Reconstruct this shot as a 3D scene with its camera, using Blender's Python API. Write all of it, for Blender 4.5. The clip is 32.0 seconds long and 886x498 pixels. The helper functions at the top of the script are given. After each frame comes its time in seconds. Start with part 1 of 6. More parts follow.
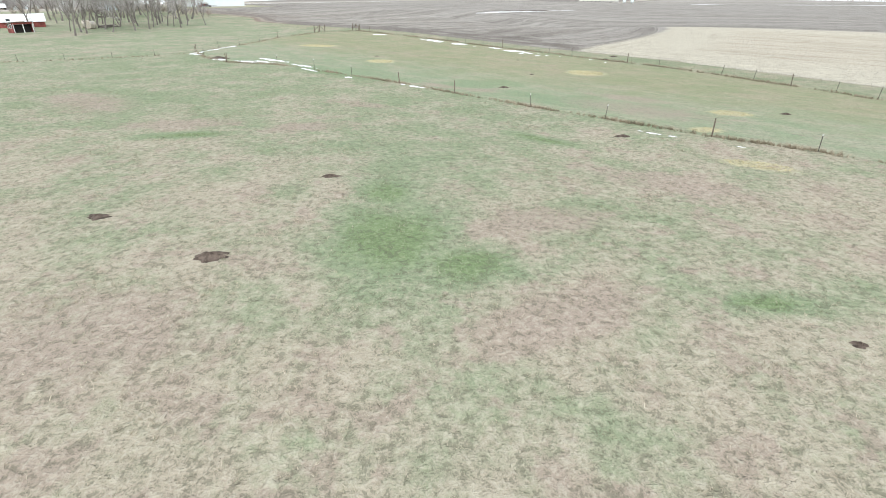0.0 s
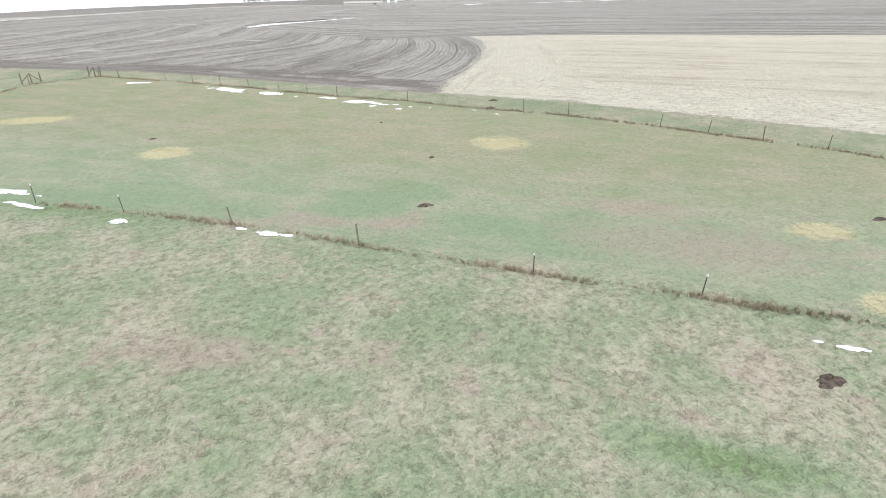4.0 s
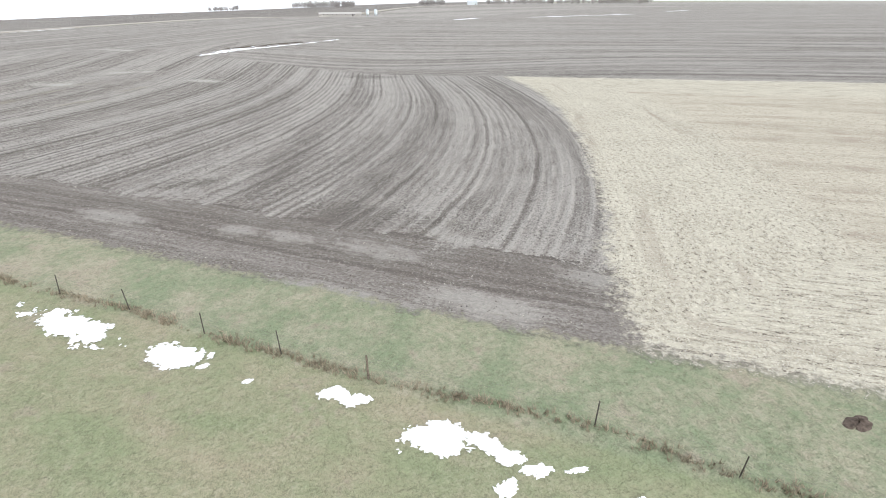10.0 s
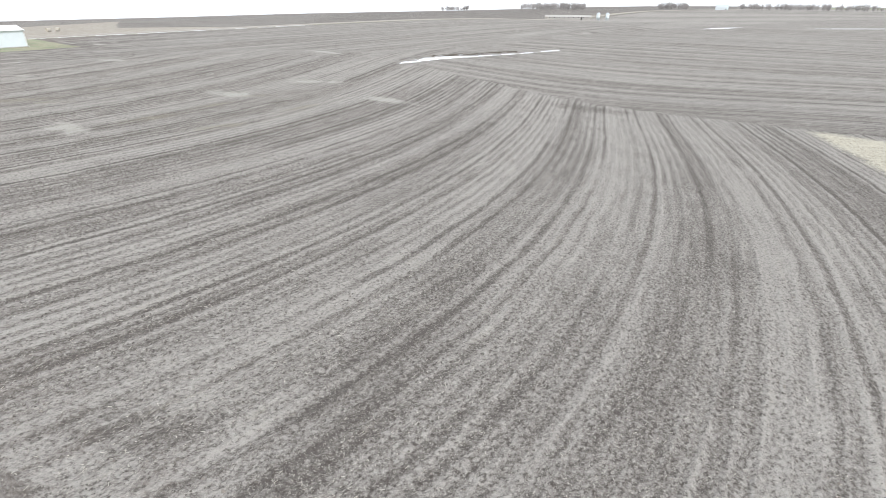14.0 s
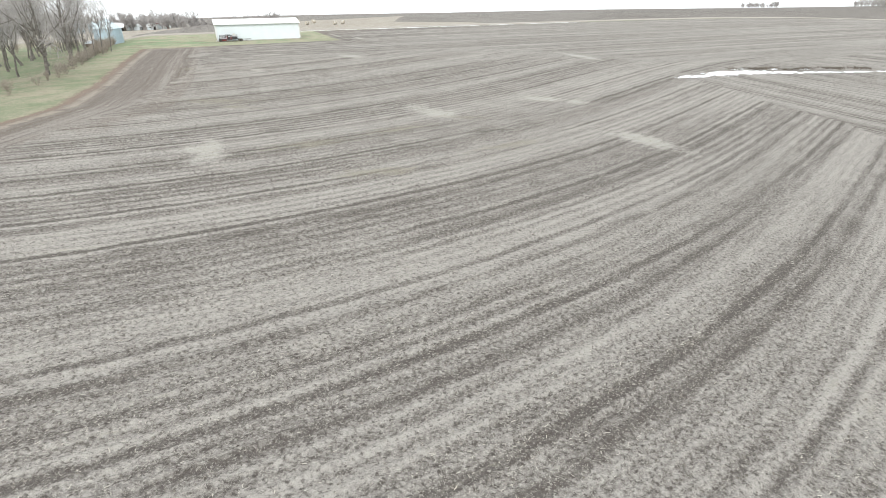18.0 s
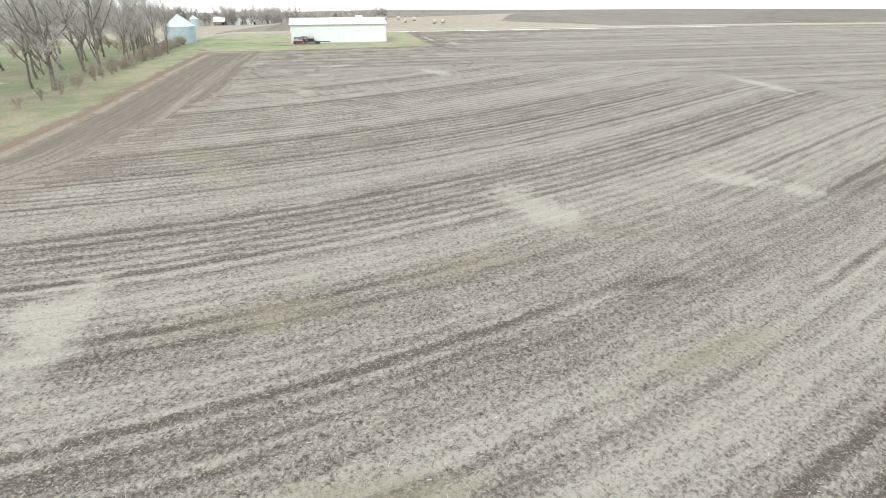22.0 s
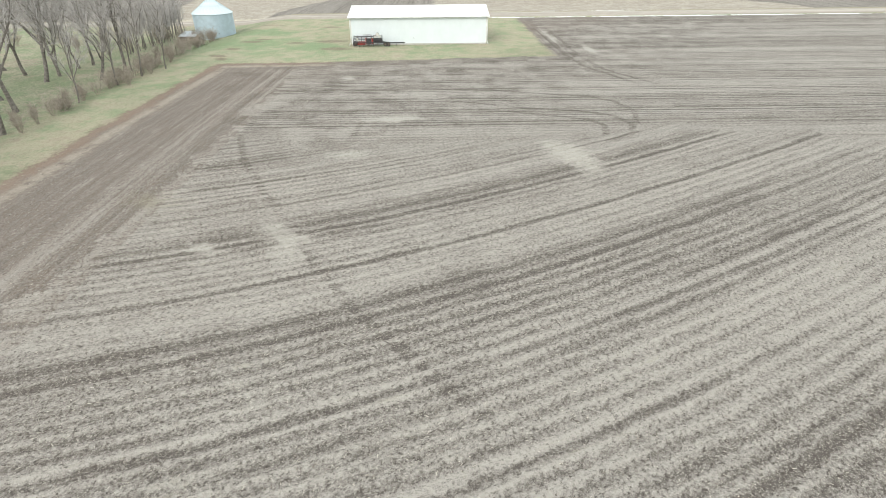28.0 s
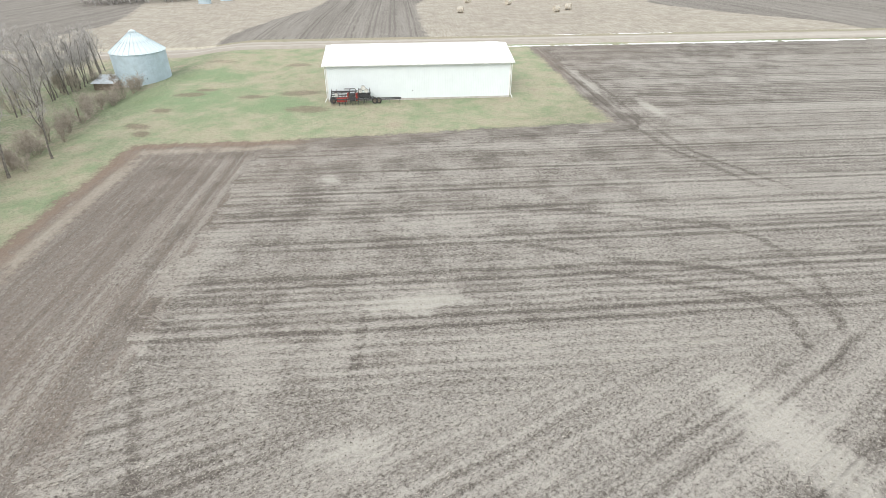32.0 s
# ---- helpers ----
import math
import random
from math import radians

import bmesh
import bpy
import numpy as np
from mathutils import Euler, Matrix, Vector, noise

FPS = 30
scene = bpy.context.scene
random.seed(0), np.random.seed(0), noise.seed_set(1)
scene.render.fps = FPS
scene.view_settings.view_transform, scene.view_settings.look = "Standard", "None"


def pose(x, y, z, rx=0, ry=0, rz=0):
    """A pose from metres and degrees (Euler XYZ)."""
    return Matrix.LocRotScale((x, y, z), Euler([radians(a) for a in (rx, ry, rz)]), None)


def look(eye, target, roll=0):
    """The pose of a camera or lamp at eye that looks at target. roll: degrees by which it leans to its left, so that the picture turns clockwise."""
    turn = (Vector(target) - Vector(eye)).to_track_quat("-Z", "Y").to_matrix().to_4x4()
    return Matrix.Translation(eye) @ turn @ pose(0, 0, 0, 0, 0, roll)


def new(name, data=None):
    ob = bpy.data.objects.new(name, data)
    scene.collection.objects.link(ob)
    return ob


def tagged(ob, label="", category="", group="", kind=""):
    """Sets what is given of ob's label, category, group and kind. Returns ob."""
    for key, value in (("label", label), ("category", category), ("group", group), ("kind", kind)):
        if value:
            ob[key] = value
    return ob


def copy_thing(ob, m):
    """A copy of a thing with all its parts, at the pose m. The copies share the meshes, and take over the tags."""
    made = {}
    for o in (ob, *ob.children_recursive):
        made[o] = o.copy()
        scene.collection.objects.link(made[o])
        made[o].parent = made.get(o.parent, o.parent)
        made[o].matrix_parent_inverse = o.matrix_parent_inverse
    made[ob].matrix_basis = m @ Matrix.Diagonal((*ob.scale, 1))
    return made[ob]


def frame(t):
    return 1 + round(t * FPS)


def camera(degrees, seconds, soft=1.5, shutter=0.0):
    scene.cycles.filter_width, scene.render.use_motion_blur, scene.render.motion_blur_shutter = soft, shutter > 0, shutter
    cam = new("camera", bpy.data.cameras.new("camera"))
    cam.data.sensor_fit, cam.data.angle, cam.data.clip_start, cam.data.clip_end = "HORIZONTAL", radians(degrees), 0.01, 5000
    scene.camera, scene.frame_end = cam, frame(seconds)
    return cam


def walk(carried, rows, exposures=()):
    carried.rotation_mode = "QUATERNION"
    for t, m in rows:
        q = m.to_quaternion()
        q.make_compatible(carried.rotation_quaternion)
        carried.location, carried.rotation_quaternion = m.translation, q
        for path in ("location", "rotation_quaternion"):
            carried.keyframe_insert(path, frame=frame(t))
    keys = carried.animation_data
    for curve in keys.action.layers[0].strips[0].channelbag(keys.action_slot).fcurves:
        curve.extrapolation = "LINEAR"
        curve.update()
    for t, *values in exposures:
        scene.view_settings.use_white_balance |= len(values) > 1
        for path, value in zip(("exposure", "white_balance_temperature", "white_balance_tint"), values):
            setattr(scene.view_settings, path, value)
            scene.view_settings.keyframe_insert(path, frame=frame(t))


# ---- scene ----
# The camera's flight: seconds, place, heading to the left of +y, pitch and roll in degrees
cam = camera(79.95, 32.0, soft=0.8)


def aim(x, y, z, yaw, pitch, roll):
    return Matrix.Translation((x, y, z)) @ pose(0, 0, 0, 0, 0, yaw) @ pose(0, 0, 0, 90 + pitch) @ pose(0, 0, 0, 0, 0, roll)


PATH = [
    (0.0, 3.82, 1.19, 8.99, 0.52, -26.41, 0.27),
    (0.5, 2.56, 4.75, 9.14, -1.79, -26.45, -0.18),
    (1.0, 1.58, 8.44, 9.35, -3.98, -26.47, -0.64),
    (1.5, 0.57, 11.84, 9.52, -7.39, -26.48, -0.72),
    (2.0, -0.17, 15.35, 9.88, -10.66, -26.75, -1.31),
    (2.5, -0.80, 18.70, 10.20, -14.58, -26.73, -1.12),
    (3.0, -1.19, 22.23, 10.66, -18.35, -26.68, -1.08),
    (3.5, -1.23, 25.89, 11.16, -21.00, -26.65, -1.04),
    (5.5, 0.32, 40.52, 13.24, -25.15, -26.50, -0.78),
    (6.0, 0.99, 44.22, 13.69, -25.22, -26.38, -0.68),
    (6.5, 1.68, 47.91, 14.08, -25.15, -26.23, -0.64),
    (7.0, 2.45, 51.78, 14.24, -24.88, -26.14, -0.57),
    (7.5, 3.17, 55.61, 14.20, -24.66, -26.07, -0.44),
    (8.0, 3.98, 59.70, 14.06, -24.41, -26.07, -0.23),
    (8.5, 4.86, 63.78, 13.93, -24.96, -26.07, -0.25),
    (9.0, 5.77, 67.88, 13.94, -25.36, -26.13, -0.31),
    (9.5, 6.80, 72.03, 14.13, -25.62, -26.10, -0.37),
    (10.0, 7.86, 76.40, 14.31, -25.72, -26.04, -0.63),
    (10.5, 8.95, 80.51, 14.66, -25.62, -25.95, -0.61),
    (11.0, 10.30, 84.50, 14.95, -25.33, -25.93, -0.66),
    (11.5, 11.50, 88.56, 15.09, -24.85, -25.83, -0.59),
    (12.0, 12.75, 92.45, 15.08, -21.62, -25.79, -0.47),
    (12.5, 13.93, 96.16, 14.93, -19.92, -25.70, -0.39),
    (13.0, 15.10, 99.92, 14.84, -15.78, -25.71, -0.21),
    (13.5, 16.14, 103.52, 14.69, -9.88, -25.72, -0.04),
    (14.0, 17.00, 107.18, 14.47, -3.64, -25.83, 0.05),
    (14.5, 17.67, 110.79, 14.06, 0.15, -25.69, -0.22),
    (16.5, 17.73, 126.46, 13.25, 13.60, -26.06, -0.73),
    (17.0, 17.28, 130.36, 13.17, 17.76, -26.03, -0.57),
    (17.5, 16.60, 134.08, 13.17, 20.96, -26.05, -0.43),
    (18.0, 15.65, 137.74, 13.14, 23.62, -26.05, -0.42),
    (18.5, 14.52, 141.45, 13.19, 25.79, -26.08, -0.36),
    (19.0, 13.23, 145.21, 13.28, 27.96, -26.15, -0.26),
    (19.5, 11.67, 148.94, 13.28, 30.03, -26.21, -0.09),
    (20.0, 9.86, 152.63, 13.23, 31.03, -26.29, -0.07),
    (20.5, 7.88, 156.40, 13.16, 31.81, -26.33, -0.04),
    (21.0, 5.76, 160.02, 13.16, 32.35, -26.37, -0.01),
    (21.5, 3.50, 163.58, 13.21, 33.39, -26.39, 0.13),
    (22.0, 1.33, 167.09, 13.30, 34.35, -26.45, -0.04),
    (22.5, -1.00, 170.58, 13.42, 35.14, -26.48, -0.01),
    (23.0, -3.29, 174.01, 13.53, 36.70, -26.54, -0.10),
    (23.5, -5.62, 177.43, 13.64, 38.26, -26.65, -0.27),
    (24.0, -8.10, 180.81, 13.81, 39.85, -26.75, -0.12),
    (24.5, -10.82, 184.13, 14.12, 41.09, -26.88, -0.07),
    (25.0, -13.51, 187.40, 14.62, 42.00, -26.95, 0.06),
    (25.5, -16.16, 190.74, 15.23, 43.35, -27.04, 0.07),
    (27.5, -27.18, 203.11, 16.59, 45.21, -28.62, -0.33),
    (28.0, -30.20, 205.55, 16.91, 45.04, -30.74, -0.46),
    (28.5, -33.32, 207.76, 17.32, 44.59, -31.24, -0.41),
    (29.0, -36.52, 209.96, 17.75, 44.06, -31.27, -0.34),
    (29.5, -39.74, 212.11, 18.17, 43.36, -31.24, -0.16),
    (30.0, -42.85, 214.21, 18.64, 42.81, -31.28, 0.04),
    (30.5, -45.88, 216.32, 19.06, 42.36, -31.35, 0.03),
    (31.0, -48.84, 218.58, 19.38, 42.15, -31.42, -0.02),
    (31.5, -51.88, 220.67, 19.64, 41.81, -31.44, -0.04),
    (32.0, -54.97, 222.74, 19.83, 41.46, -31.54, -0.11),
]
walk(cam, [(t, aim(*row)) for t, *row in PATH], [(0, 0.64, 6330, 10), (3, 0.66, 6300, 11), (7, 0.53, 6320, 12), (13, 0.53, 6290, 12), (17, 0.60, 6450, 10), (20, 0.64, 6600, 8), (24, 0.67, 6750, 6), (29, 0.60, 6700, 8), (32, 0.60, 6650, 10)])

# ---- light: a bright, hazy overcast day ----
world = bpy.data.worlds.new("overcast_sky")
scene.world = world
world.use_nodes = True
wt = world.node_tree
wt.nodes.clear()
sky = wt.nodes.new("ShaderNodeTexSky")
sky.sky_type, sky.sun_disc = "NISHITA", False
sky.sun_elevation, sky.sun_rotation = radians(38), radians(200)
sky.air_density, sky.dust_density, sky.ozone_density = 1.0, 6.0, 1.0
cloud = wt.nodes.new("ShaderNodeMix")
cloud.data_type = "RGBA"
cloud.inputs[0].default_value = 0.93
cloud.inputs[7].default_value = (9.1, 9.5, 9.8, 1)
bg = wt.nodes.new("ShaderNodeBackground")
bg.inputs[1].default_value = 0.1
wo = wt.nodes.new("ShaderNodeOutputWorld")
wt.links.new(sky.outputs[0], cloud.inputs[6])
wt.links.new(cloud.outputs[2], bg.inputs[0])
wt.links.new(bg.outputs[0], wo.inputs[0])

sun_data = bpy.data.lights.new("sun", "SUN")
sun_data.energy, sun_data.angle, sun_data.color = 1.2, radians(25), (1.0, 0.97, 0.93)
sun = new("sun", sun_data)
sun.matrix_world = look((40, -120, 100), (0, 0, 0))

# ---- node helpers ----


class Nodes:
    """A material's node tree, with short calls for the nodes in use here."""

    def __init__(self, name):
        self.mat = bpy.data.materials.new(name)
        self.mat.use_nodes = True
        self.t = self.mat.node_tree
        self.t.nodes.clear()
        self.out = self.t.nodes.new("ShaderNodeOutputMaterial")
        self.pos = None

    def put(self, sock, v):
        if isinstance(v, bpy.types.NodeSocket):
            self.t.links.new(v, sock)
        elif isinstance(v, (tuple, list)) and len(v) == 3 and sock.type == "RGBA":
            sock.default_value = (*v, 1)
        else:
            sock.default_value = v

    def m(self, op, a, b=0.0, c=0.0):
        n = self.t.nodes.new("ShaderNodeMath")
        n.operation = op
        for k, v in enumerate((a, b, c)):
            self.put(n.inputs[k], v)
        return n.outputs[0]

    def step(self, v, a, b, lo=0.0, hi=1.0):
        n = self.t.nodes.new("ShaderNodeMapRange")
        n.interpolation_type = "SMOOTHSTEP"
        for k, x in enumerate((v, a, b, lo, hi)):
            self.put(n.inputs[k], x)
        return n.outputs[0]

    def mix(self, f, a, b, blend="MIX"):
        n = self.t.nodes.new("ShaderNodeMix")
        n.data_type, n.blend_type = "RGBA", blend
        self.put(n.inputs[0], f), self.put(n.inputs[6], a), self.put(n.inputs[7], b)
        return n.outputs[2]

    def mixf(self, f, a, b):
        n = self.t.nodes.new("ShaderNodeMix")
        self.put(n.inputs[0], f), self.put(n.inputs[2], a), self.put(n.inputs[3], b)
        return n.outputs[0]

    def attr(self, name):
        n = self.t.nodes.new("ShaderNodeAttribute")
        n.attribute_name = name
        return n.outputs["Fac"]

    def position(self):
        if self.pos is None:
            self.pos = self.t.nodes.new("ShaderNodeNewGeometry").outputs["Position"]
        return self.pos

    def local(self):
        return self.t.nodes.new("ShaderNodeTexCoord").outputs["Object"]

    def island(self):
        return self.t.nodes.new("ShaderNodeNewGeometry").outputs["Random Per Island"]

    def random(self):
        return self.t.nodes.new("ShaderNodeObjectInfo").outputs["Random"]

    def scale(self, v, s):
        n = self.t.nodes.new("ShaderNodeVectorMath")
        n.operation = "MULTIPLY"
        self.put(n.inputs[0], v)
        n.inputs[1].default_value = s
        return n.outputs[0]

    def xyz(self, x, y, z=0.0):
        n = self.t.nodes.new("ShaderNodeCombineXYZ")
        self.put(n.inputs[0], x), self.put(n.inputs[1], y), self.put(n.inputs[2], z)
        return n.outputs[0]

    def split(self, v):
        n = self.t.nodes.new("ShaderNodeSeparateXYZ")
        self.put(n.inputs[0], v)
        return n.outputs

    def noise(self, scale, detail=3.0, rough=0.55, v=None, off=0.0, bend=0.0):
        n = self.t.nodes.new("ShaderNodeTexNoise")
        n.noise_dimensions = "4D" if off else "3D"
        self.put(n.inputs["Vector"], self.position() if v is None else v)
        n.inputs["Scale"].default_value = scale
        n.inputs["Detail"].default_value = detail
        n.inputs["Roughness"].default_value = rough
        n.inputs["Distortion"].default_value = bend
        if off:
            n.inputs["W"].default_value = off
        return n.outputs[0]

    def bump(self, h, strength=0.5, dist=0.05, normal=None):
        n = self.t.nodes.new("ShaderNodeBump")
        n.inputs["Strength"].default_value = strength
        n.inputs["Distance"].default_value = dist
        self.put(n.inputs["Height"], h)
        if normal is not None:
            self.put(n.inputs["Normal"], normal)
        return n.outputs[0]

    def finish(self, color, rough=0.85, metal=0.0, normal=None, spec=0.3, coat=0.0):
        p = self.t.nodes.new("ShaderNodeBsdfPrincipled")
        self.put(p.inputs["Base Color"], color)
        self.put(p.inputs["Roughness"], rough)
        self.put(p.inputs["Metallic"], metal)
        p.inputs["Specular IOR Level"].default_value = spec
        p.inputs["Coat Weight"].default_value = coat
        if normal is not None:
            self.put(p.inputs["Normal"], normal)
        self.t.links.new(p.outputs[0], self.out.inputs[0])
        return self.mat


# ---- the lie of the land ----


def smooth(a, b, x):
    u = np.clip((x - a) / (b - a), 0, 1)
    return u * u * (3 - 2 * u)


def beyond_bushes(x, y):
    return (x + 75) * -0.7582 + (y - 186) * -0.6520


def land(x, y):
    """The height of the ground: a swale in the field, a low rise, lower ground under the trees, and a long fall to the horizon."""
    x, y = np.asarray(x, float), np.asarray(y, float)
    h = -3.2 * np.exp(-((x - 45) ** 2 + (y - 205) ** 2) / 2048) + 0.7 * np.exp(-((x - 2) ** 2 + (y - 132) ** 2) / 800)
    h += 0.5 * np.exp(-((x + 3) ** 2 + (y - 21) ** 2) / 160) - 0.3 * np.exp(-((x - 13) ** 2 + (y - 60) ** 2) / 600)
    h += -1.2 * smooth(0, 12, beyond_bushes(x, y)) * smooth(150, 190, y)
    h += -14 * np.exp(-((x + 470) ** 2 + (y - 528) ** 2) / 60000) * smooth(0, 90, (x + 143.7) * -0.73 + (y - 289) * 0.683)
    d, az = np.hypot(x + 20, y - 200), np.degrees(np.arctan2(-(x + 20), y - 200))
    w = np.maximum(d - 330, 0)
    h = h - 5.6 * np.exp(-((x - 180) ** 2 + (y - 585) ** 2) / 16000)
    return h - (0.0168 + 0.028 * smooth(-30, 25, az)) * w * w / (w + 150)


def z_at(x, y):
    return float(land(x, y))


def inside(poly, x, y):
    """Signed distance to a polygon's edge, positive inside."""
    p = np.array(poly, float)
    best, odd = np.full(x.shape, 1e9), np.zeros(x.shape, bool)
    for (x0, y0), (x1, y1) in zip(p, np.roll(p, -1, 0)):
        dx, dy = x1 - x0, y1 - y0
        u = np.clip(((x - x0) * dx + (y - y0) * dy) / (dx * dx + dy * dy), 0, 1)
        best = np.minimum(best, np.hypot(x - x0 - u * dx, y - y0 - u * dy))
        if dy:
            odd ^= ((y0 > y) != (y1 > y)) & (x < x0 + (y - y0) * dx / dy)
    return np.where(odd, best, -best)


ROW_TERMS = (-2.08, -56.51, 26.65, -10.26, -14.68, -11.62, -4.34, 20.07, 16.16, 5.63)


def row_basis(x, y):
    u, w = x / 80.0, (y - 180) / 80.0
    return (1 + 0 * u, u, w, u * u, u * w, w * w, u**3, u * u * w, u * w * w, w**3)


def row_line(x, y):
    """Constant along each curved pass of the tillage machine; about a metre per unit across."""
    return sum(c * b for c, b in zip(ROW_TERMS, row_basis(x, y)))


FIELD = [(90, 0), (60, 40), (50, 54), (34.9, 78.5), (20, 93.3), (3.3, 110.7), (-9.7, 123.8), (-30, 143), (-50.6, 162), (-58, 181), (-70, 195),
         (-92, 217), (-115, 241), (-103, 254), (-80.5, 281.5), (-113, 313), (-63, 366.5), (60, 498), (900, 1396), (3000, 1400), (3000, 0)]
STUBBLE = [(24, 90), (29.5, 98), (34.5, 104), (44, 118), (54, 135), (61.5, 152), (68, 171.5), (75, 160), (90, 143), (117, 121.6), (150, 100),
           (220, 60), (300, 0), (90, -5), (60, 38), (36, 77)]
SHED_ROWS = [(-83, 226), (-70, 231), (-62, 243), (-51, 260), (-30, 272), (10, 262), (40, 285), (110, 360), (200, 480), (60, 498), (-63, 368), (-113, 315), (-80, 281), (-104, 253), (-112, 242)]
FAR_TILL = [(14, 247), (36, 222), (50, 200), (69, 172), (90, 143), (150, 99), (300, -5), (900, 0), (900, 600), (300, 480), (90, 330)]
WEST_STUBBLE = [(-172, 262), (-160, 274), (-174, 285), (-205, 331), (-420, 560), (-600, 480), (-260, 300), (-216, 276), (-205, 261), (-185, 249)]
BALE_FIELD = [(-134, 308), (-80, 366), (-62, 384), (-99, 389), (-126, 400), (-160, 470), (-200, 560), (-330, 560), (-184, 356), (-150, 322)]
# the field as if its edge ran straight on past the shed's lawn, for the width of the headland along the grove
GROVE_SIDE = FIELD[:12] + [(-160, 288), (-260, 392), (-160, 470), (60, 498)] + FIELD[18:]
# lines where wheels have turned and crossed
RUTS = [[(-107.5, 309.3), (-91.4, 294.5), (-79.1, 282.9), (-72.3, 277.7), (-62, 273.5)], [(-105.5, 311), (-89.5, 296.1), (-77.6, 284.2), (-69.5, 278), (-60, 275)],
        [(-85, 232), (-80.1, 227.2), (-73.9, 224.4), (-67.1, 222.4), (-54.4, 219), (-48.6, 217.9), (-39.6, 217.3)],
        [(-72, 251.5), (-65, 254.6), (-61, 257.3), (-56.9, 258.5), (-53.9, 257), (-52.6, 253.9), (-53.3, 250.8)],
        [(-69, 250.5), (-61.9, 253.9), (-58.5, 255.4), (-55.9, 254.9), (-54.3, 252.3)],
        [(-74, 257.5), (-66, 261.8), (-63.2, 263.7), (-59.9, 263.6), (-56.2, 261.8), (-54, 257.9)],
        [(-75, 238.4), (-72, 235)]]


def off_lines(lines, x, y):
    """Distance to the nearest of some bent lines."""
    best = np.full(x.shape, 9.0)
    for run in lines:
        for (x0, y0), (x1, y1) in zip(run, run[1:]):
            dx, dy = x1 - x0, y1 - y0
            u = np.clip(((x - x0) * dx + (y - y0) * dy) / (dx * dx + dy * dy), 0, 1)
            best = np.minimum(best, np.hypot(x - x0 - u * dx, y - y0 - u * dy))
    return best


def layers(x, y):
    """The ground's named layers at many places."""
    field, stub = inside(FIELD, x, y), inside(STUBBLE, x, y)
    return {
        "row_line": row_line(np.clip(x, -130, 130), np.clip(y, 60, 320)),
        "field": np.clip(field, -40, 40),
        "margin": np.clip(np.minimum(inside(GROVE_SIDE, x, y) - (7.5 + 2 * smooth(-20, -50, x) + 4.5 * smooth(-50, -70, x)), field - 3.2), -40, 40),
        "grove": np.clip(inside(GROVE_SIDE, x, y), -40, 40),
        "ruts": off_lines(RUTS, x, y),
        "stubble": np.clip(np.maximum(stub, np.maximum(inside(WEST_STUBBLE, x, y), inside(BALE_FIELD, x, y))), -40, 40),
        "shed_rows": np.clip(inside(SHED_ROWS, x, y), -40, 40),
        "far_till": np.clip(inside(FAR_TILL, x, y), -40, 40),
    }


def add_layers(me, x, y):
    for name, v in layers(x, y).items():
        me.attributes.new(name, "FLOAT", "POINT").data.foreach_set("value", v.astype(np.float32))


def mesh_of(name, verts, faces, mat, parent=None, smooth_faces=False):
    """A mesh object out of arrays; faces all of one size."""
    me = bpy.data.meshes.new(name)
    verts, faces = np.asarray(verts, np.float32), np.asarray(faces, np.int32)
    me.vertices.add(len(verts))
    me.vertices.foreach_set("co", verts.ravel())
    me.loops.add(faces.size)
    me.loops.foreach_set("vertex_index", faces.ravel())
    me.polygons.add(len(faces))
    me.polygons.foreach_set("loop_start", np.arange(0, faces.size, faces.shape[1], dtype=np.int32))
    me.polygons.foreach_set("use_smooth", np.full(len(faces), smooth_faces))
    me.update(calc_edges=True)
    me.materials.append(mat)
    ob = new(name, me)
    if parent is not None:
        ob.parent = parent
    return ob

# ---- materials ----

PALE = [(-23.5, 172.8, 4.5, 2.0, -45), (-12.7, 199.5, 5.5, 2.2, -24), (12.5, 200, 6.5, 2.0, -24), (-59.3, 219.3, 3.4, 1.5, -20), (-61.3, 215.3, 1.0, 0.8, 0), (-53.5, 245, 4.2, 2.0, -20),
        (-68.5, 231.5, 2.2, 1.2, 50), (-1.5, 215.3, 5, 1.7, 12), (-6, 264, 8, 1.5, -42), (-92.3, 249.2, 1.4, 1.2, 0), (13, 100.5, 4, 0.9, -45), (20, 95.5, 4, 1.0, -50), (2, 117, 4, 1.0, -45), (26, 96, 3, 0.8, -50), (9.5, 111, 2.6, 0.8, -45), (12.2, 108.4, 2.4, 0.9, -45), (16.6, 104.4, 4, 1.3, -50), (22, 103.5, 3, 1.0, -60),
        (-92, 296.5, 12, 0.9, -43), (-73, 241.5, 4, 1.2, 52), (-79.2, 290, 4, 0.8, -43)]
DAMP = [(6.8, 122, 3.4, 1.2, -10), (18, 109, 7, 2.4, -42), (-3, 194, 3, 0.7, 50), (-88, 286, 7, 2, 40), (47, 196, 9, 3, -50), (16, 126, 12, 2.0, 62)]
LUSH = [(1.6, 19.6, 2.6, 3.4, 15), (0.9, 24.4, 1.3, 1.8, 0), (4.6, 17.6, 2.0, 1.5, 30), (10, 36, 3, 0.7, -42), (-13.6, 36.1, 3, 0.8, 10), (14, 15.5, 1.5, 0.6, 0),
        (-127, 253, 8, 5, 45), (-117, 259, 4, 3, 45), (-137, 262, 6, 3, 45), (24, 97, 12, 1.6, -48), (-8, 66, 8, 3, -30), (16, 50, 7, 2.5, -35), (8, 60, 5, 2, 10)]
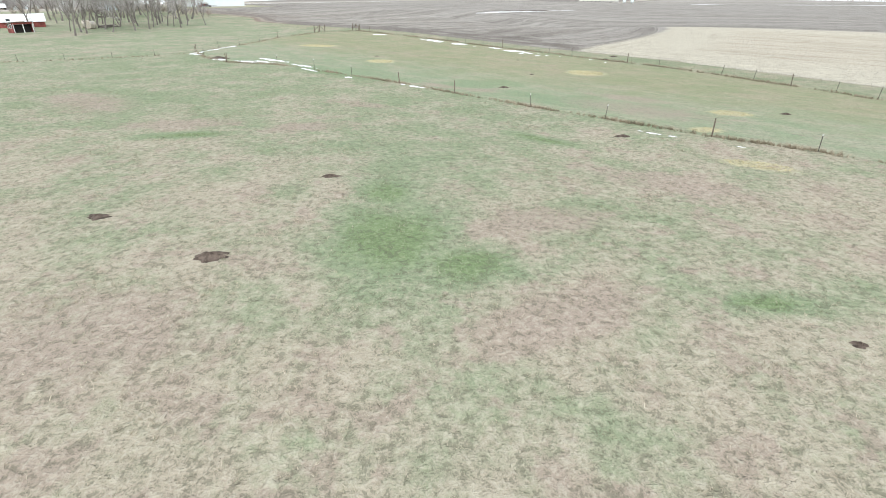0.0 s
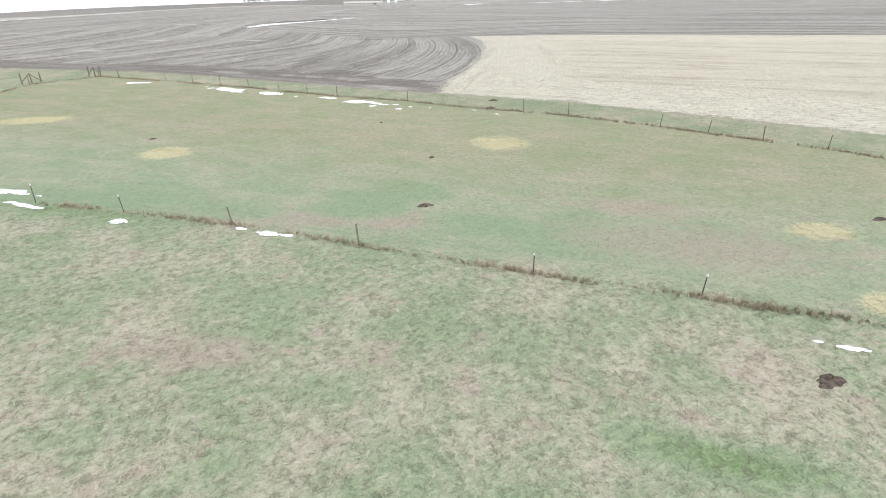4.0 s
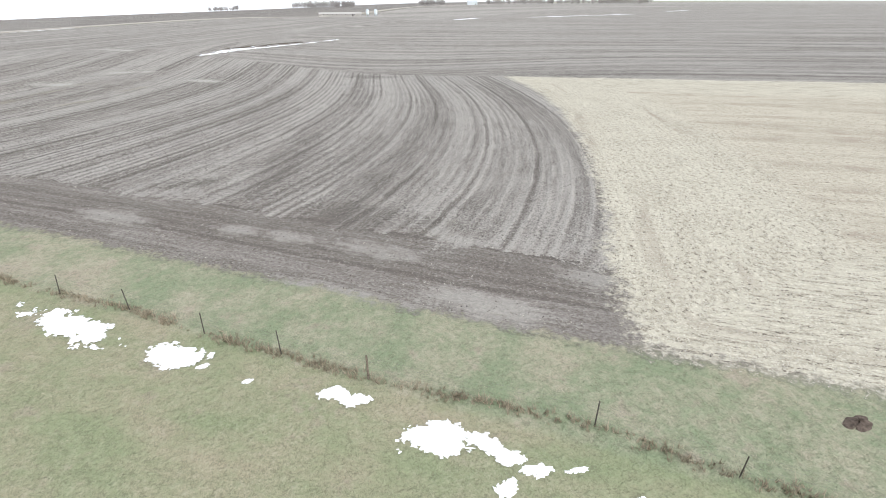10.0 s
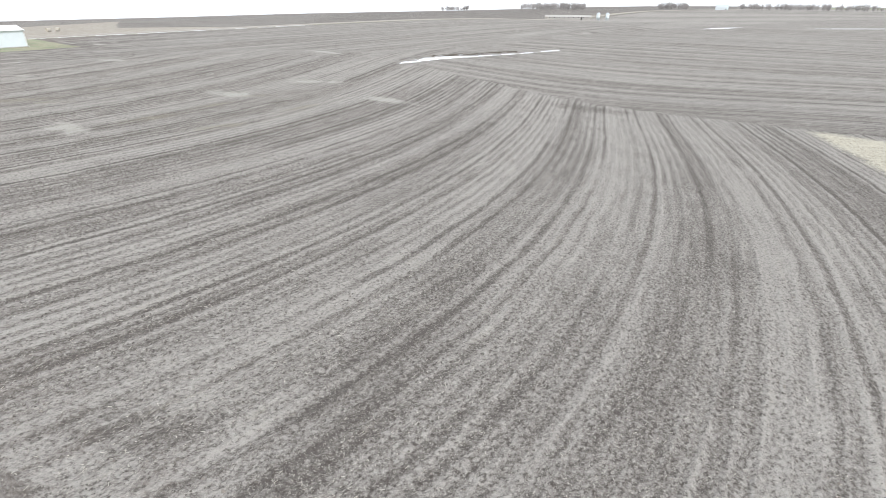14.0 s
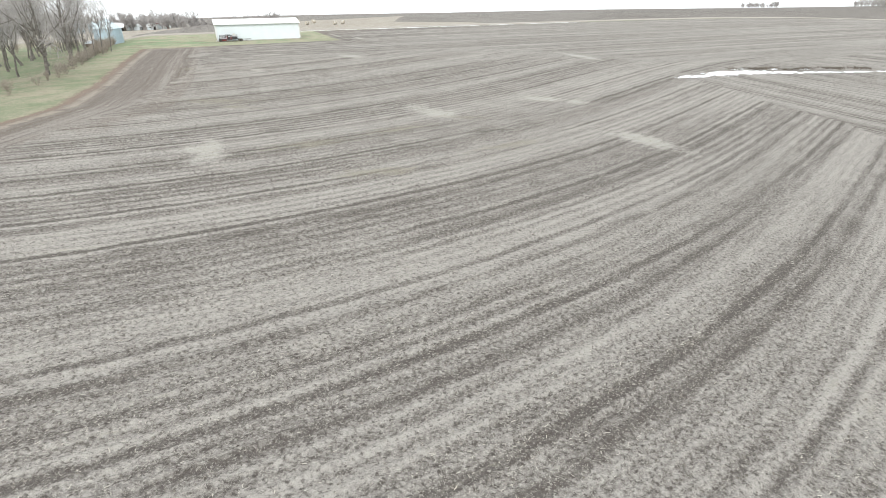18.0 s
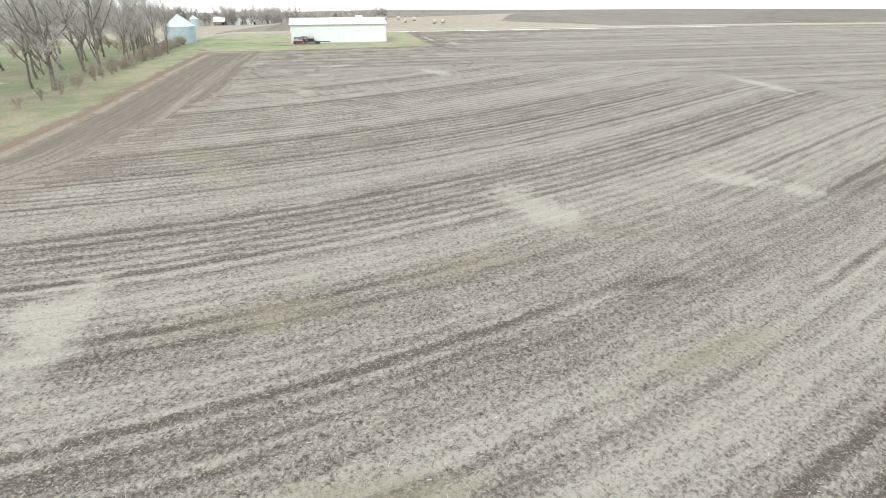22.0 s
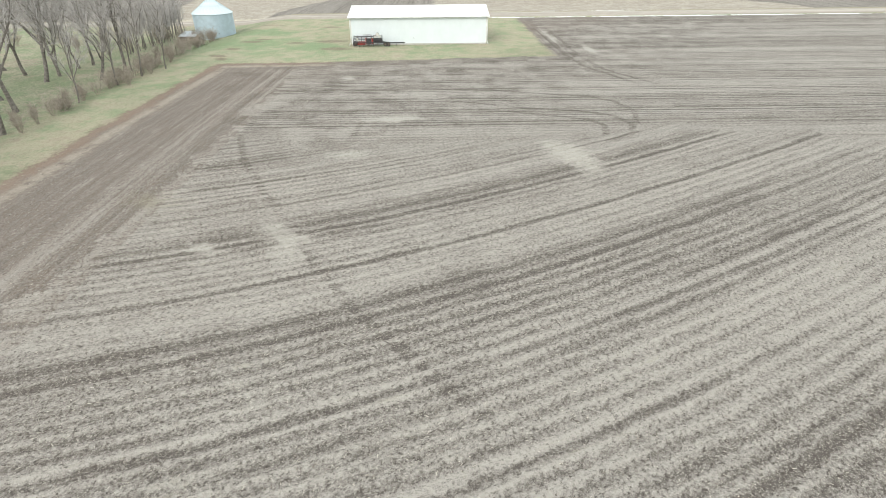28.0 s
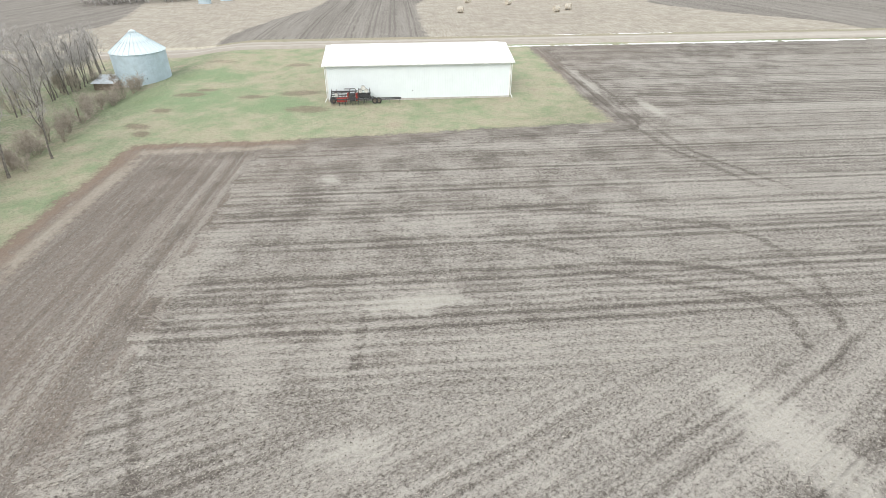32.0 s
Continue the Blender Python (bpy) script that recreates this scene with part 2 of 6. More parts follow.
STRAW = [(20.3, 67.6, 2.3, 1.9, -45), (-5.4, 76.4, 2.0, 1.5, -30), (26.8, 44.8, 1.7, 1.2, -30), (22.3, 39.1, 1.2, 0.8, 0), (21.5, 30.5, 1.9, 0.8, -30), (-18.2, 95, 3.4, 1.6, -15)]
BARE = [(-118.3, 265, 3.0, 1.6, 46), (-111.6, 260.9, 2.8, 1.4, 40), (-129.3, 254.3, 2.4, 1.2, 45), (-124.9, 248.5, 1.7, 1.1, 30), (-120.6, 244, 1.9, 1.0, 20), (-121.8, 259.4, 2.2, 1.0, 45), (-129.7, 257.2, 1.6, 0.9, 45), (-117.9, 243.2, 1.3, 0.9, 0), (-145.1, 268, 2.6, 1.6, 45), (-133, 275, 2.6, 1.2, 46)]
DULL = [(19.4, 46.9, 6.5, 2.6, -40), (-6.3, 38.9, 3, 1.5, 20), (-3.3, 47.4, 3, 1.0, -30), (8, 21.6, 3, 1.4, 20), (14.9, 27.1, 4, 1.6, -30), (-15.5, 39.4, 4, 1.8, 10), (-6.1, 13, 3, 2, 0), (7.4, 14.5, 3, 1.3, 30), (2.2, 58.7, 2.0, 1.1, -30), (7.2, 55.5, 2.2, 1.0, -30), (20.6, 51.5, 3.5, 1.5, -40), (-27, 47, 6, 3, -40), (3.5, 57.8, 2.4, 0.7, -40)]


WEEDY = [(-41, 193, 6, 2, 20), (-35.5, 190.5, 3, 1.2, 20), (-33.5, 203.5, 3, 1, 30), (-16.5, 180, 5, 1.2, 55), (-12, 189.5, 5, 1.2, 60), (-8, 198.5, 3, 1.2, 30), (0.5, 189, 5, 1.2, 62), (-6, 175, 5, 1.2, 40), (-71, 215.3, 3, 1.5, 20)]


def blot(spots, x, y):
    """0 to 1: how far inside the nearest of some soft ellipses a place lies."""
    best = np.zeros(x.shape)
    for cx, cy, a, b, turn in spots:
        c, s = math.cos(radians(turn)), math.sin(radians(turn))
        u, w = ((x - cx) * c + (y - cy) * s) / a, ((y - cy) * c - (x - cx) * s) / b
        best = np.maximum(best, np.clip(1.5 - np.hypot(u, w), 0, 1.5))
    return best


PADDOCK = [(26.5, 33.7), (15.8, 44), (4.4, 54.1), (-7, 63.5), (-12.4, 67.6), (-25.3, 74.7), (-35, 87.7), (-31.9, 97.6), (-25.8, 117.5), (-15, 122.5), (3.5, 103), (21.7, 83), (35.7, 66), (45, 48), (60, 20), (45, 18)]


def ground_layers(me, x, y):
    add_layers(me, x, y)
    for name, v in (("pale", blot(PALE, x, y)), ("damp", blot(DAMP, x, y)), ("lush", blot(LUSH, x, y)), ("straw", blot(STRAW, x, y)), ("bare", blot(BARE, x, y)), ("weedy", blot(WEEDY, x, y)), ("dull", blot(DULL, x, y)),
                    ("paddock", np.clip(inside(PADDOCK, x, y), -40, 40)), ("wild", np.clip(beyond_bushes(x, y) + 6, -40, 40)),
                    ("west", np.clip((x + 143.7) * -0.73 + (y - 289) * 0.6834 - 6.5, -40, 40))):
        me.attributes.new(name, "FLOAT", "POINT").data.foreach_set("value", v.astype(np.float32))


def drifts(n):
    """Where the grass is greener, and by how much: slow drifts with ragged edges."""
    big, mid = n.noise(0.05, 3), n.noise(0.33, 4, 0.6, off=2.0)
    fine = n.noise(2.4, 4, 0.7, off=4.0)
    wet = n.m("ADD", n.m("MULTIPLY", n.m("SUBTRACT", big, 0.53), 0.6), n.m("MULTIPLY", n.m("SUBTRACT", mid, 0.5), 1.05))
    wet = n.m("ADD", wet, n.m("MULTIPLY", n.m("SUBTRACT", fine, 0.5), 0.6))
    _, y, _ = n.split(n.position())
    wet = n.m("ADD", wet, n.step(n.m("ADD", y, n.m("MULTIPLY", n.m("SUBTRACT", big, 0.5), 30.0)), 18.0, 36.0, -0.09, 0.055))
    return n.m("ADD", wet, n.m("MULTIPLY", n.attr("lush"), 0.40)), mid, fine


def ground_material():
    n = Nodes("field_and_pasture")
    wet, mid, fine = drifts(n)
    grain, grit = n.noise(6.5, 4, 0.75, off=6.0), n.noise(17.0, 3, 0.75, off=8.0)
    fleck, lump = n.noise(11.0, 2, 0.65, off=21.0, bend=1.2), n.noise(3.4, 3, 0.65, off=23.0, bend=0.6)
    wisp = n.noise(1.0, 2, 0.6, v=n.scale(n.position(), (11.0, 8.0, 9.0)), off=25.0, bend=1.6)
    x, y, _ = n.split(n.position())
    south = n.step(n.m("ADD", x, n.m("MULTIPLY", n.m("SUBTRACT", mid, 0.5), 12.0)), -46.0, -34.0)
    wob, rag = n.m("SUBTRACT", mid, 0.5), n.m("SUBTRACT", fine, 0.5)
    field, stub_d, west = n.attr("field"), n.attr("stubble"), n.attr("west")

    # the way across and along the machine's rows, which changes from one part of the field to the next
    def pick(mask, a, b):
        return n.m("ADD", n.m("MULTIPLY", mask, b), n.m("MULTIPLY", n.m("SUBTRACT", 1.0, mask), a))

    def line(a, b, off=0.0):
        return n.m("ADD", n.m("ADD", n.m("MULTIPLY", x, a), n.m("MULTIPLY", y, b)), off)

    is_shed = n.m("GREATER_THAN", n.m("ADD", n.attr("shed_rows"), n.m("ADD", n.m("MULTIPLY", wob, 9.0), n.m("MULTIPLY", rag, 3.0))), 0.0)
    is_far = n.m("GREATER_THAN", n.m("ADD", n.attr("far_till"), n.m("ADD", n.m("MULTIPLY", wob, 7.0), n.m("MULTIPLY", rag, 2.0))), 0.0)
    is_edge = n.m("LESS_THAN", n.m("ADD", n.attr("margin"), n.m("ADD", n.m("MULTIPLY", wob, 8.0), n.m("MULTIPLY", rag, 3.0))), 0.0)
    is_west = n.m("GREATER_THAN", west, 0.0)
    by_shed = n.m("GREATER_THAN", n.attr("grove"), 15.0)
    across = pick(is_shed, n.attr("row_line"), line(-0.72, 0.694, 300.0))
    along = pick(is_shed, line(0.5, 0.866), line(0.694, 0.72))
    across, along = pick(is_far, across, line(0.64, 0.768, 600.0)), pick(is_far, along, line(0.768, -0.64))
    across, along = pick(is_edge, across, n.m("ADD", pick(by_shed, n.attr("grove"), field), 900.0)), pick(is_edge, along, pick(by_shed, line(0.72, -0.69), line(0.694, 0.72)))
    across, along = pick(is_west, across, line(0.694, 0.72, 1200.0)), pick(is_west, along, line(-0.72, 0.694))
    bent = n.m("ADD", across, n.m("ADD", n.m("MULTIPLY", rag, 0.32), n.m("MULTIPLY", wob, 0.5)))

    # tilled soil: bands of one machine pass, narrow streaks within them, clods and stalk crumbs with their small
    # shadows painted in
    band = n.step(n.noise(1.0, 2, 0.5, v=n.xyz(n.m("MULTIPLY", bent, 0.21), n.m("MULTIPLY", along, 0.008)), off=1.0), 0.38, 0.62)
    narrow = n.noise(1.0, 2, 0.6, v=n.xyz(n.m("MULTIPLY", bent, 0.95), n.m("MULTIPLY", along, 0.03)), off=4.0)
    streak = n.noise(1.0, 3, 0.65, v=n.xyz(n.m("MULTIPLY", bent, 2.9), n.m("MULTIPLY", along, 0.22)), off=7.0)
    comb = n.m("MULTIPLY_ADD", n.m("SINE", n.m("MULTIPLY", bent, 8.27)), 0.5, 0.5)
    lined = n.step(n.noise(1.0, 1, 0.5, v=n.xyz(n.m("MULTIPLY", bent, 0.16), n.m("MULTIPLY", along, 0.02)), off=9.0), 0.42, 0.62)
    tone = n.m("ADD", n.m("MULTIPLY", n.m("SUBTRACT", band, 0.5), n.step(y, 170.0, 220.0, 0.36, 0.30)), n.m("MULTIPLY", n.m("SUBTRACT", narrow, 0.5), 0.6))
    swath = n.m("MULTIPLY", n.m("ABSOLUTE", n.m("SUBTRACT", n.m("FRACT", n.m("MULTIPLY", bent, 0.218)), 0.5)), 4.6)
    edge_line = n.m("MULTIPLY", n.step(n.m("ABSOLUTE", n.m("SUBTRACT", swath, 1.75)), 0.34, 0.10), n.step(n.noise(1.0, 2, 0.5, v=n.xyz(n.m("MULTIPLY", bent, 0.33), n.m("MULTIPLY", along, 0.02)), off=14.0), 0.36, 0.50))
    tone = n.m("SUBTRACT", tone, n.m("MULTIPLY", edge_line, 0.36))
    tone = n.m("ADD", tone, n.m("MULTIPLY", n.m("SUBTRACT", streak, 0.5), 1.0))
    tone = n.m("ADD", tone, n.m("MULTIPLY", n.m("MULTIPLY", n.m("SUBTRACT", comb, 0.5), n.m("MULTIPLY_ADD", lined, 0.75, 0.25)), n.m("SUBTRACT", 0.42, n.m("MULTIPLY", is_edge, 0.2))))
    seam = n.m("ADD", n.m("ABSOLUTE", n.m("ADD", n.attr("shed_rows"), n.m("ADD", n.m("MULTIPLY", wob, 9.0), n.m("MULTIPLY", rag, 3.0)))), n.m("MULTIPLY", is_edge, 9.0))
    tone = n.m("MULTIPLY", tone, n.step(seam, 0.0, 5.0, 0.5, 1.0))
    tone = n.m("ADD", tone, n.m("MULTIPLY", wob, 0.35))
    clod = n.noise(1.0, 3, 0.7, v=n.xyz(n.m("MULTIPLY", bent, 8.0), n.m("MULTIPLY", along, 4.4)), off=19.0, bend=0.4)
    tone = n.m("ADD", tone, n.m("MULTIPLY", n.m("SUBTRACT", clod, 0.5), 2.1))
    tone = n.m("ADD", tone, n.m("MULTIPLY", n.m("SUBTRACT", grain, 0.5), 0.8))
    tone = n.m("ADD", tone, n.m("MULTIPLY", n.m("SUBTRACT", grit, 0.5), 0.8))
    tone = n.m("ADD", tone, n.m("MULTIPLY", n.m("SUBTRACT", lump, 0.5), 0.7))
    tone = n.m("MULTIPLY", tone, n.m("SUBTRACT", 1.0, n.m("MULTIPLY", is_edge, n.mixf(south, 0.5, 0.3))))
    tone = n.m("SUBTRACT", tone, n.m("MULTIPLY", is_edge, n.mixf(south, 0.17, 0.24)))
    lines = n.m("MULTIPLY", n.m("MULTIPLY", n.step(n.attr("margin"), -5.5, -3.0), n.m("MULTIPLY", n.step(n.attr("margin"), 3.0, 0.5), n.step(field, 3.5, 6.0))), n.m("SUBTRACT", 1.0, south))
    mottle = n.noise(0.30, 5, 0.65, off=51.0)
    tone = n.m("ADD", tone, n.m("MULTIPLY", n.m("MULTIPLY", is_shed, n.step(n.m("ADD", x, n.m("MULTIPLY", wob, 20.0)), -58.0, -80.0)), n.m("MULTIPLY_ADD", n.m("SUBTRACT", mottle, 0.5), 2.0, -0.09)))
    tone = n.m("SUBTRACT", tone, n.m("MULTIPLY", n.step(n.m("ADD", n.attr("damp"), n.m("ADD", wob, n.m("MULTIPLY", rag, 1.2))), 0.2, 1.2), 0.30))
    crust = n.step(n.m("ADD", n.attr("pale"), n.m("ADD", n.m("MULTIPLY", wob, 2.2), n.m("ADD", n.m("MULTIPLY", rag, 1.8), n.m("MULTIPLY", n.m("SUBTRACT", streak, 0.5), 1.6)))), 0.25, 1.2)
    rut = n.m("MULTIPLY", n.step(n.m("ADD", n.attr("ruts"), n.m("MULTIPLY", rag, 0.5)), 0.48, 0.12), n.step(n.m("ADD", mid, n.m("MULTIPLY", rag, 0.3)), 0.36, 0.52, 0.35, 1.0))
    tone = n.m("SUBTRACT", tone, n.m("MULTIPLY", rut, 0.40))
    tone = n.m("ADD", tone, n.step(n.m("ADD", y, n.m("MULTIPLY", wob, 40.0)), 150.0, 215.0, 0.545, 0.60))
    brown = n.step(n.m("ADD", n.attr("margin"), n.m("ADD", n.m("MULTIPLY", wob, 16.0), n.m("ADD", n.m("MULTIPLY", rag, 7.0), n.m("MULTIPLY", n.m("SUBTRACT", streak, 0.5), 9.0)))), 4.0, -3.5)
    reach = n.m("MULTIPLY", n.step(n.m("ADD", n.attr("margin"), n.m("ADD", n.m("MULTIPLY", wob, 40.0), n.m("MULTIPLY", rag, 14.0))), 22.0, 5.0), 0.68)
    brown = n.m("MAXIMUM", brown, n.m("MULTIPLY", reach, n.m("SUBTRACT", 1.0, south)))
    brown = n.m("MULTIPLY", brown, n.m("MULTIPLY", n.m("SUBTRACT", 1.0, is_west), n.m("SUBTRACT", 1.0, n.m("MULTIPLY", n.m("MULTIPLY", by_shed, n.step(x, -100.0, -88.0)), 0.75))))
    soil = n.mix(n.step(tone, -0.08, 1.05), (0.116, 0.103, 0.092), (0.390, 0.368, 0.336))
    soil = n.mix(n.m("MULTIPLY", n.m("MULTIPLY", brown, n.m("SUBTRACT", 1.0, n.m("MULTIPLY", south, 0.65))), n.mixf(n.step(n.m("ADD", lump, streak), 0.8, 1.2), 0.85, 0.3)), soil, (0.205, 0.170, 0.145))
    soil = n.mix(n.m("MULTIPLY", n.m("MULTIPLY", lines, n.step(n.m("ADD", narrow, n.m("MULTIPLY", n.m("SUBTRACT", clod, 0.5), 0.6)), 0.46, 0.60)), 0.45), soil, (0.42, 0.395, 0.355))
    rough_soil = n.m("MULTIPLY", n.mixf(band, 1.0, 0.6), n.m("SUBTRACT", 1.0, n.m("MULTIPLY", is_edge, 0.35)))
    soil = n.mix(n.m("MULTIPLY", n.step(fleck, 0.55, 0.64), n.m("MULTIPLY", rough_soil, 0.62)), soil, (0.50, 0.475, 0.42))
    # small shadows beside the clods, painted as near-black specks
    soil = n.mix(n.m("MULTIPLY", n.step(n.m("ADD", n.m("MULTIPLY", clod, 0.6), n.m("MULTIPLY", fleck, 0.4)), 0.47, 0.38), n.m("MULTIPLY", rough_soil, 0.85)), soil, (0.085, 0.075, 0.066))
    soil = n.mix(n.m("MULTIPLY", n.m("MULTIPLY", crust, n.step(y, 135.0, 160.0, 0.6, 1.0)), n.mixf(lump, 0.55, 0.95)), soil, (0.45, 0.43, 0.39))
    weeds = n.step(n.m("ADD", n.attr("weedy"), n.m("ADD", n.m("MULTIPLY", wob, 1.6), n.m("ADD", n.m("MULTIPLY", rag, 1.4), n.m("MULTIPLY", n.m("SUBTRACT", streak, 0.5), 4.0)))), 0.4, 1.5)
    soil = n.mix(n.m("MULTIPLY", weeds, n.mixf(clod, 0.35, 0.65)), soil, (0.262, 0.243, 0.180))
    left = n.m("MULTIPLY", n.step(n.attr("wild"), -20.0, -14.0), n.m("SUBTRACT", 1.0, south))
    bleached = n.m("MULTIPLY", left, n.m("MULTIPLY", n.step(field, 1.2, 2.2), n.step(n.m("ADD", field, n.m("MULTIPLY", rag, 3.0)), 3.6, 2.4)))
    soil = n.mix(n.m("MULTIPLY", n.m("MULTIPLY", bleached, n.step(mid, 0.36, 0.50)), n.mixf(lump, 0.2, 0.85)), soil, (0.45, 0.40, 0.33))
    leafy = n.m("MULTIPLY", n.m("MULTIPLY", left, n.m("SUBTRACT", 1.0, is_west)), n.step(n.m("ADD", field, n.m("ADD", n.m("MULTIPLY", rag, 2.5), n.m("MULTIPLY", wob, 3.0))), 2.4, 0.6))
    soil = n.mix(n.m("MULTIPLY", leafy, n.mixf(grain, 0.3, 0.9)), soil, (0.28, 0.205, 0.155))

    # corn stubble: bleached straw in loose rows, with dark gaps
    inner = n.step(n.m("ADD", stub_d, n.m("MULTIPLY", wob, 10.0)), 12.0, 17.0)
    s_across = n.m("ADD", n.mixf(n.m("GREATER_THAN", inner, 0.5), stub_d, line(0.655, 0.755)), n.m("MULTIPLY", rag, 0.35))
    s_along = n.mixf(n.m("GREATER_THAN", inner, 0.5), line(0.5, 0.866), line(0.755, -0.655))
    comb_s = n.m("SINE", n.m("MULTIPLY", s_across, 8.27))
    drill = n.noise(1.0, 3, 0.6, v=n.xyz(n.m("MULTIPLY", s_across, 0.7), n.m("MULTIPLY", s_along, 0.03)), off=16.0)
    dash = n.noise(1.0, 3, 0.7, v=n.xyz(n.m("MULTIPLY", s_across, 3.6), n.m("MULTIPLY", s_along, 2.6)), off=18.0, bend=0.6)
    stalk = n.m("ADD", n.m("MULTIPLY", n.m("SUBTRACT", grain, 0.5), 1.2), n.m("ADD", n.m("MULTIPLY", wob, 0.6), n.m("MULTIPLY", rag, 0.7)))
    stalk = n.m("ADD", n.m("ADD", stalk, n.m("MULTIPLY", comb_s, 0.03)), n.m("MULTIPLY", n.m("SUBTRACT", dash, 0.5), 1.5))
    stalk = n.m("ADD", stalk, n.m("MULTIPLY", n.m("SUBTRACT", drill, 0.5), 0.3))
    stub = n.mix(n.step(n.m("ADD", stalk, 0.60), 0.0, 1.0), (0.325, 0.288, 0.224), (0.585, 0.553, 0.452))
    speck = n.noise(7.0, 2, 0.65, off=41.0, bend=1.0)
    stub = n.mix(n.m("MULTIPLY", n.step(fleck, 0.55, 0.65), 0.8), stub, (0.75, 0.72, 0.63))
    stub = n.mix(n.m("MULTIPLY", n.step(n.m("ADD", n.m("MULTIPLY", speck, 0.5), n.m("MULTIPLY", dash, 0.5)), 0.46, 0.37), 0.95), stub, (0.13, 0.108, 0.088))
    worn = n.m("MULTIPLY", n.step(n.noise(1.0, 3, 0.6, v=n.xyz(n.m("MULTIPLY", s_across, 0.30), n.m("MULTIPLY", s_along, 0.035)), off=17.0), n.mixf(inner, 0.56, 0.47), n.mixf(inner, 0.68, 0.60)), n.step(n.m("ADD", dash, n.m("MULTIPLY", wob, 0.6)), 0.44, 0.60))
    stub = n.mix(n.m("MULTIPLY", worn, 0.75), stub, (0.29, 0.235, 0.19))
    stub = n.mix(n.m("MULTIPLY", inner, 0.22), stub, (0.44, 0.38, 0.295))
    stub = n.mix(n.m("MULTIPLY", is_west, 0.75), stub, n.mix(n.step(n.m("ADD", streak, n.m("MULTIPLY", wob, 0.6)), 0.3, 0.75), (0.25, 0.22, 0.192), (0.455, 0.422, 0.37)))
    is_stub = n.step(n.m("ADD", n.m("ADD", stub_d, n.m("MULTIPLY", rag, 4.5)), n.m("MULTIPLY", wob, 2.5)), -0.7, 0.7)
    crop = n.mix(is_stub, soil, stub)

    # grass: green, olive, dead and grazed, with shade among the tufts painted in
    pad = n.step(n.m("ADD", n.attr("paddock"), rag), -0.5, 0.5)
    rough_grass = n.mix(n.step(wet, -0.28, 0.22), (0.398, 0.355, 0.275), (0.230, 0.285, 0.175))
    brushed = n.noise(0.30, 5, 0.68, v=n.xyz(n.m("MULTIPLY", line(0.68, 0.73), 1.7), n.m("MULTIPLY", line(0.73, -0.68), 0.55)), off=33.0)
    up = n.step(n.m("ADD", line(0.68, 0.73), n.m("MULTIPLY", wob, 14.0)), 46.0, 62.0)
    wet_pad = n.m("ADD", n.m("MULTIPLY", wet, 0.55), n.m("MULTIPLY", n.m("SUBTRACT", brushed, 0.5), 1.3))
    mown = n.mix(n.step(wet_pad, -0.30, 0.30), n.mix(up, (0.355, 0.345, 0.255), (0.345, 0.310, 0.215)), n.mix(up, (0.235, 0.305, 0.190), (0.245, 0.280, 0.160)))
    rough_grass = n.mix(n.m("MULTIPLY", n.step(n.m("ADD", n.attr("lush"), n.m("ADD", wob, rag)), 0.5, 1.2), 0.75), rough_grass, (0.150, 0.222, 0.095))
    grass = n.mix(pad, rough_grass, mown)
    strip = n.mix(n.step(wet, -0.24, 0.24), (0.375, 0.345, 0.255), (0.215, 0.262, 0.160))
    grass = n.mix(n.m("MULTIPLY", n.step(field, -14.0, -8.0), n.m("SUBTRACT", 1.0, pad)), grass, strip)
    grass = n.mix(n.m("MULTIPLY", n.step(n.m("ADD", n.attr("straw"), n.m("ADD", n.m("MULTIPLY", rag, 1.6), n.m("MULTIPLY", wob, 0.8))), 0.2, 0.9), n.mixf(lump, 0.6, 1.1)), grass, (0.58, 0.53, 0.345))
    grass = n.mix(n.m("MULTIPLY", n.step(n.m("ADD", n.attr("bare"), n.m("ADD", n.m("MULTIPLY", wob, 1.5), n.m("MULTIPLY", rag, 1.5))), 0.35, 1.0), 0.7), grass, (0.25, 0.205, 0.165))
    lawn = n.m("MULTIPLY", n.step(x, -84.0, -92.0), n.step(n.attr("wild"), 9.0, 5.0))
    turf = n.mix(n.step(n.m("ADD", n.m("MULTIPLY", wob, 0.9), wet), -0.30, 0.55), (0.42, 0.385, 0.285), (0.245, 0.330, 0.195))
    turf = n.mix(n.m("MULTIPLY", n.step(n.m("ADD", n.attr("bare"), n.m("ADD", n.m("MULTIPLY", wob, 1.2), n.m("MULTIPLY", rag, 1.5))), 0.35, 0.9), 0.85), turf, (0.235, 0.195, 0.15))
    grass = n.mix(lawn, grass, turf)
    pad = n.m("MAXIMUM", pad, n.m("MAXIMUM", lawn, n.step(field, -14.0, -8.0)))
    tuft = n.noise(1.0, 3, 0.7, v=n.scale(n.position(), (1.6, 3.4, 1.0)), off=12.0)
    blade = n.m("ADD", n.m("MULTIPLY", n.m("SUBTRACT", grain, 0.5), 1.5), n.m("MULTIPLY", n.m("SUBTRACT", grit, 0.5), 1.6))
    blade = n.m("ADD", blade, n.m("MULTIPLY", n.m("SUBTRACT", tuft, 0.5), n.mixf(pad, 1.7, 0.5)))
    grass = n.mix(n.m("MULTIPLY", n.step(blade, 0.0, 0.5), n.mixf(pad, 0.42, 0.28)), grass, n.mix(n.step(wet, -0.15, 0.3), (0.50, 0.465, 0.375), (0.36, 0.40, 0.25)))
    # shade low between the blades, put into the colour as dark olive
    grass = n.mix(n.m("MULTIPLY", n.step(blade, 0.0, -0.5), n.mixf(pad, 0.46, 0.36)), grass, (0.155, 0.155, 0.105))
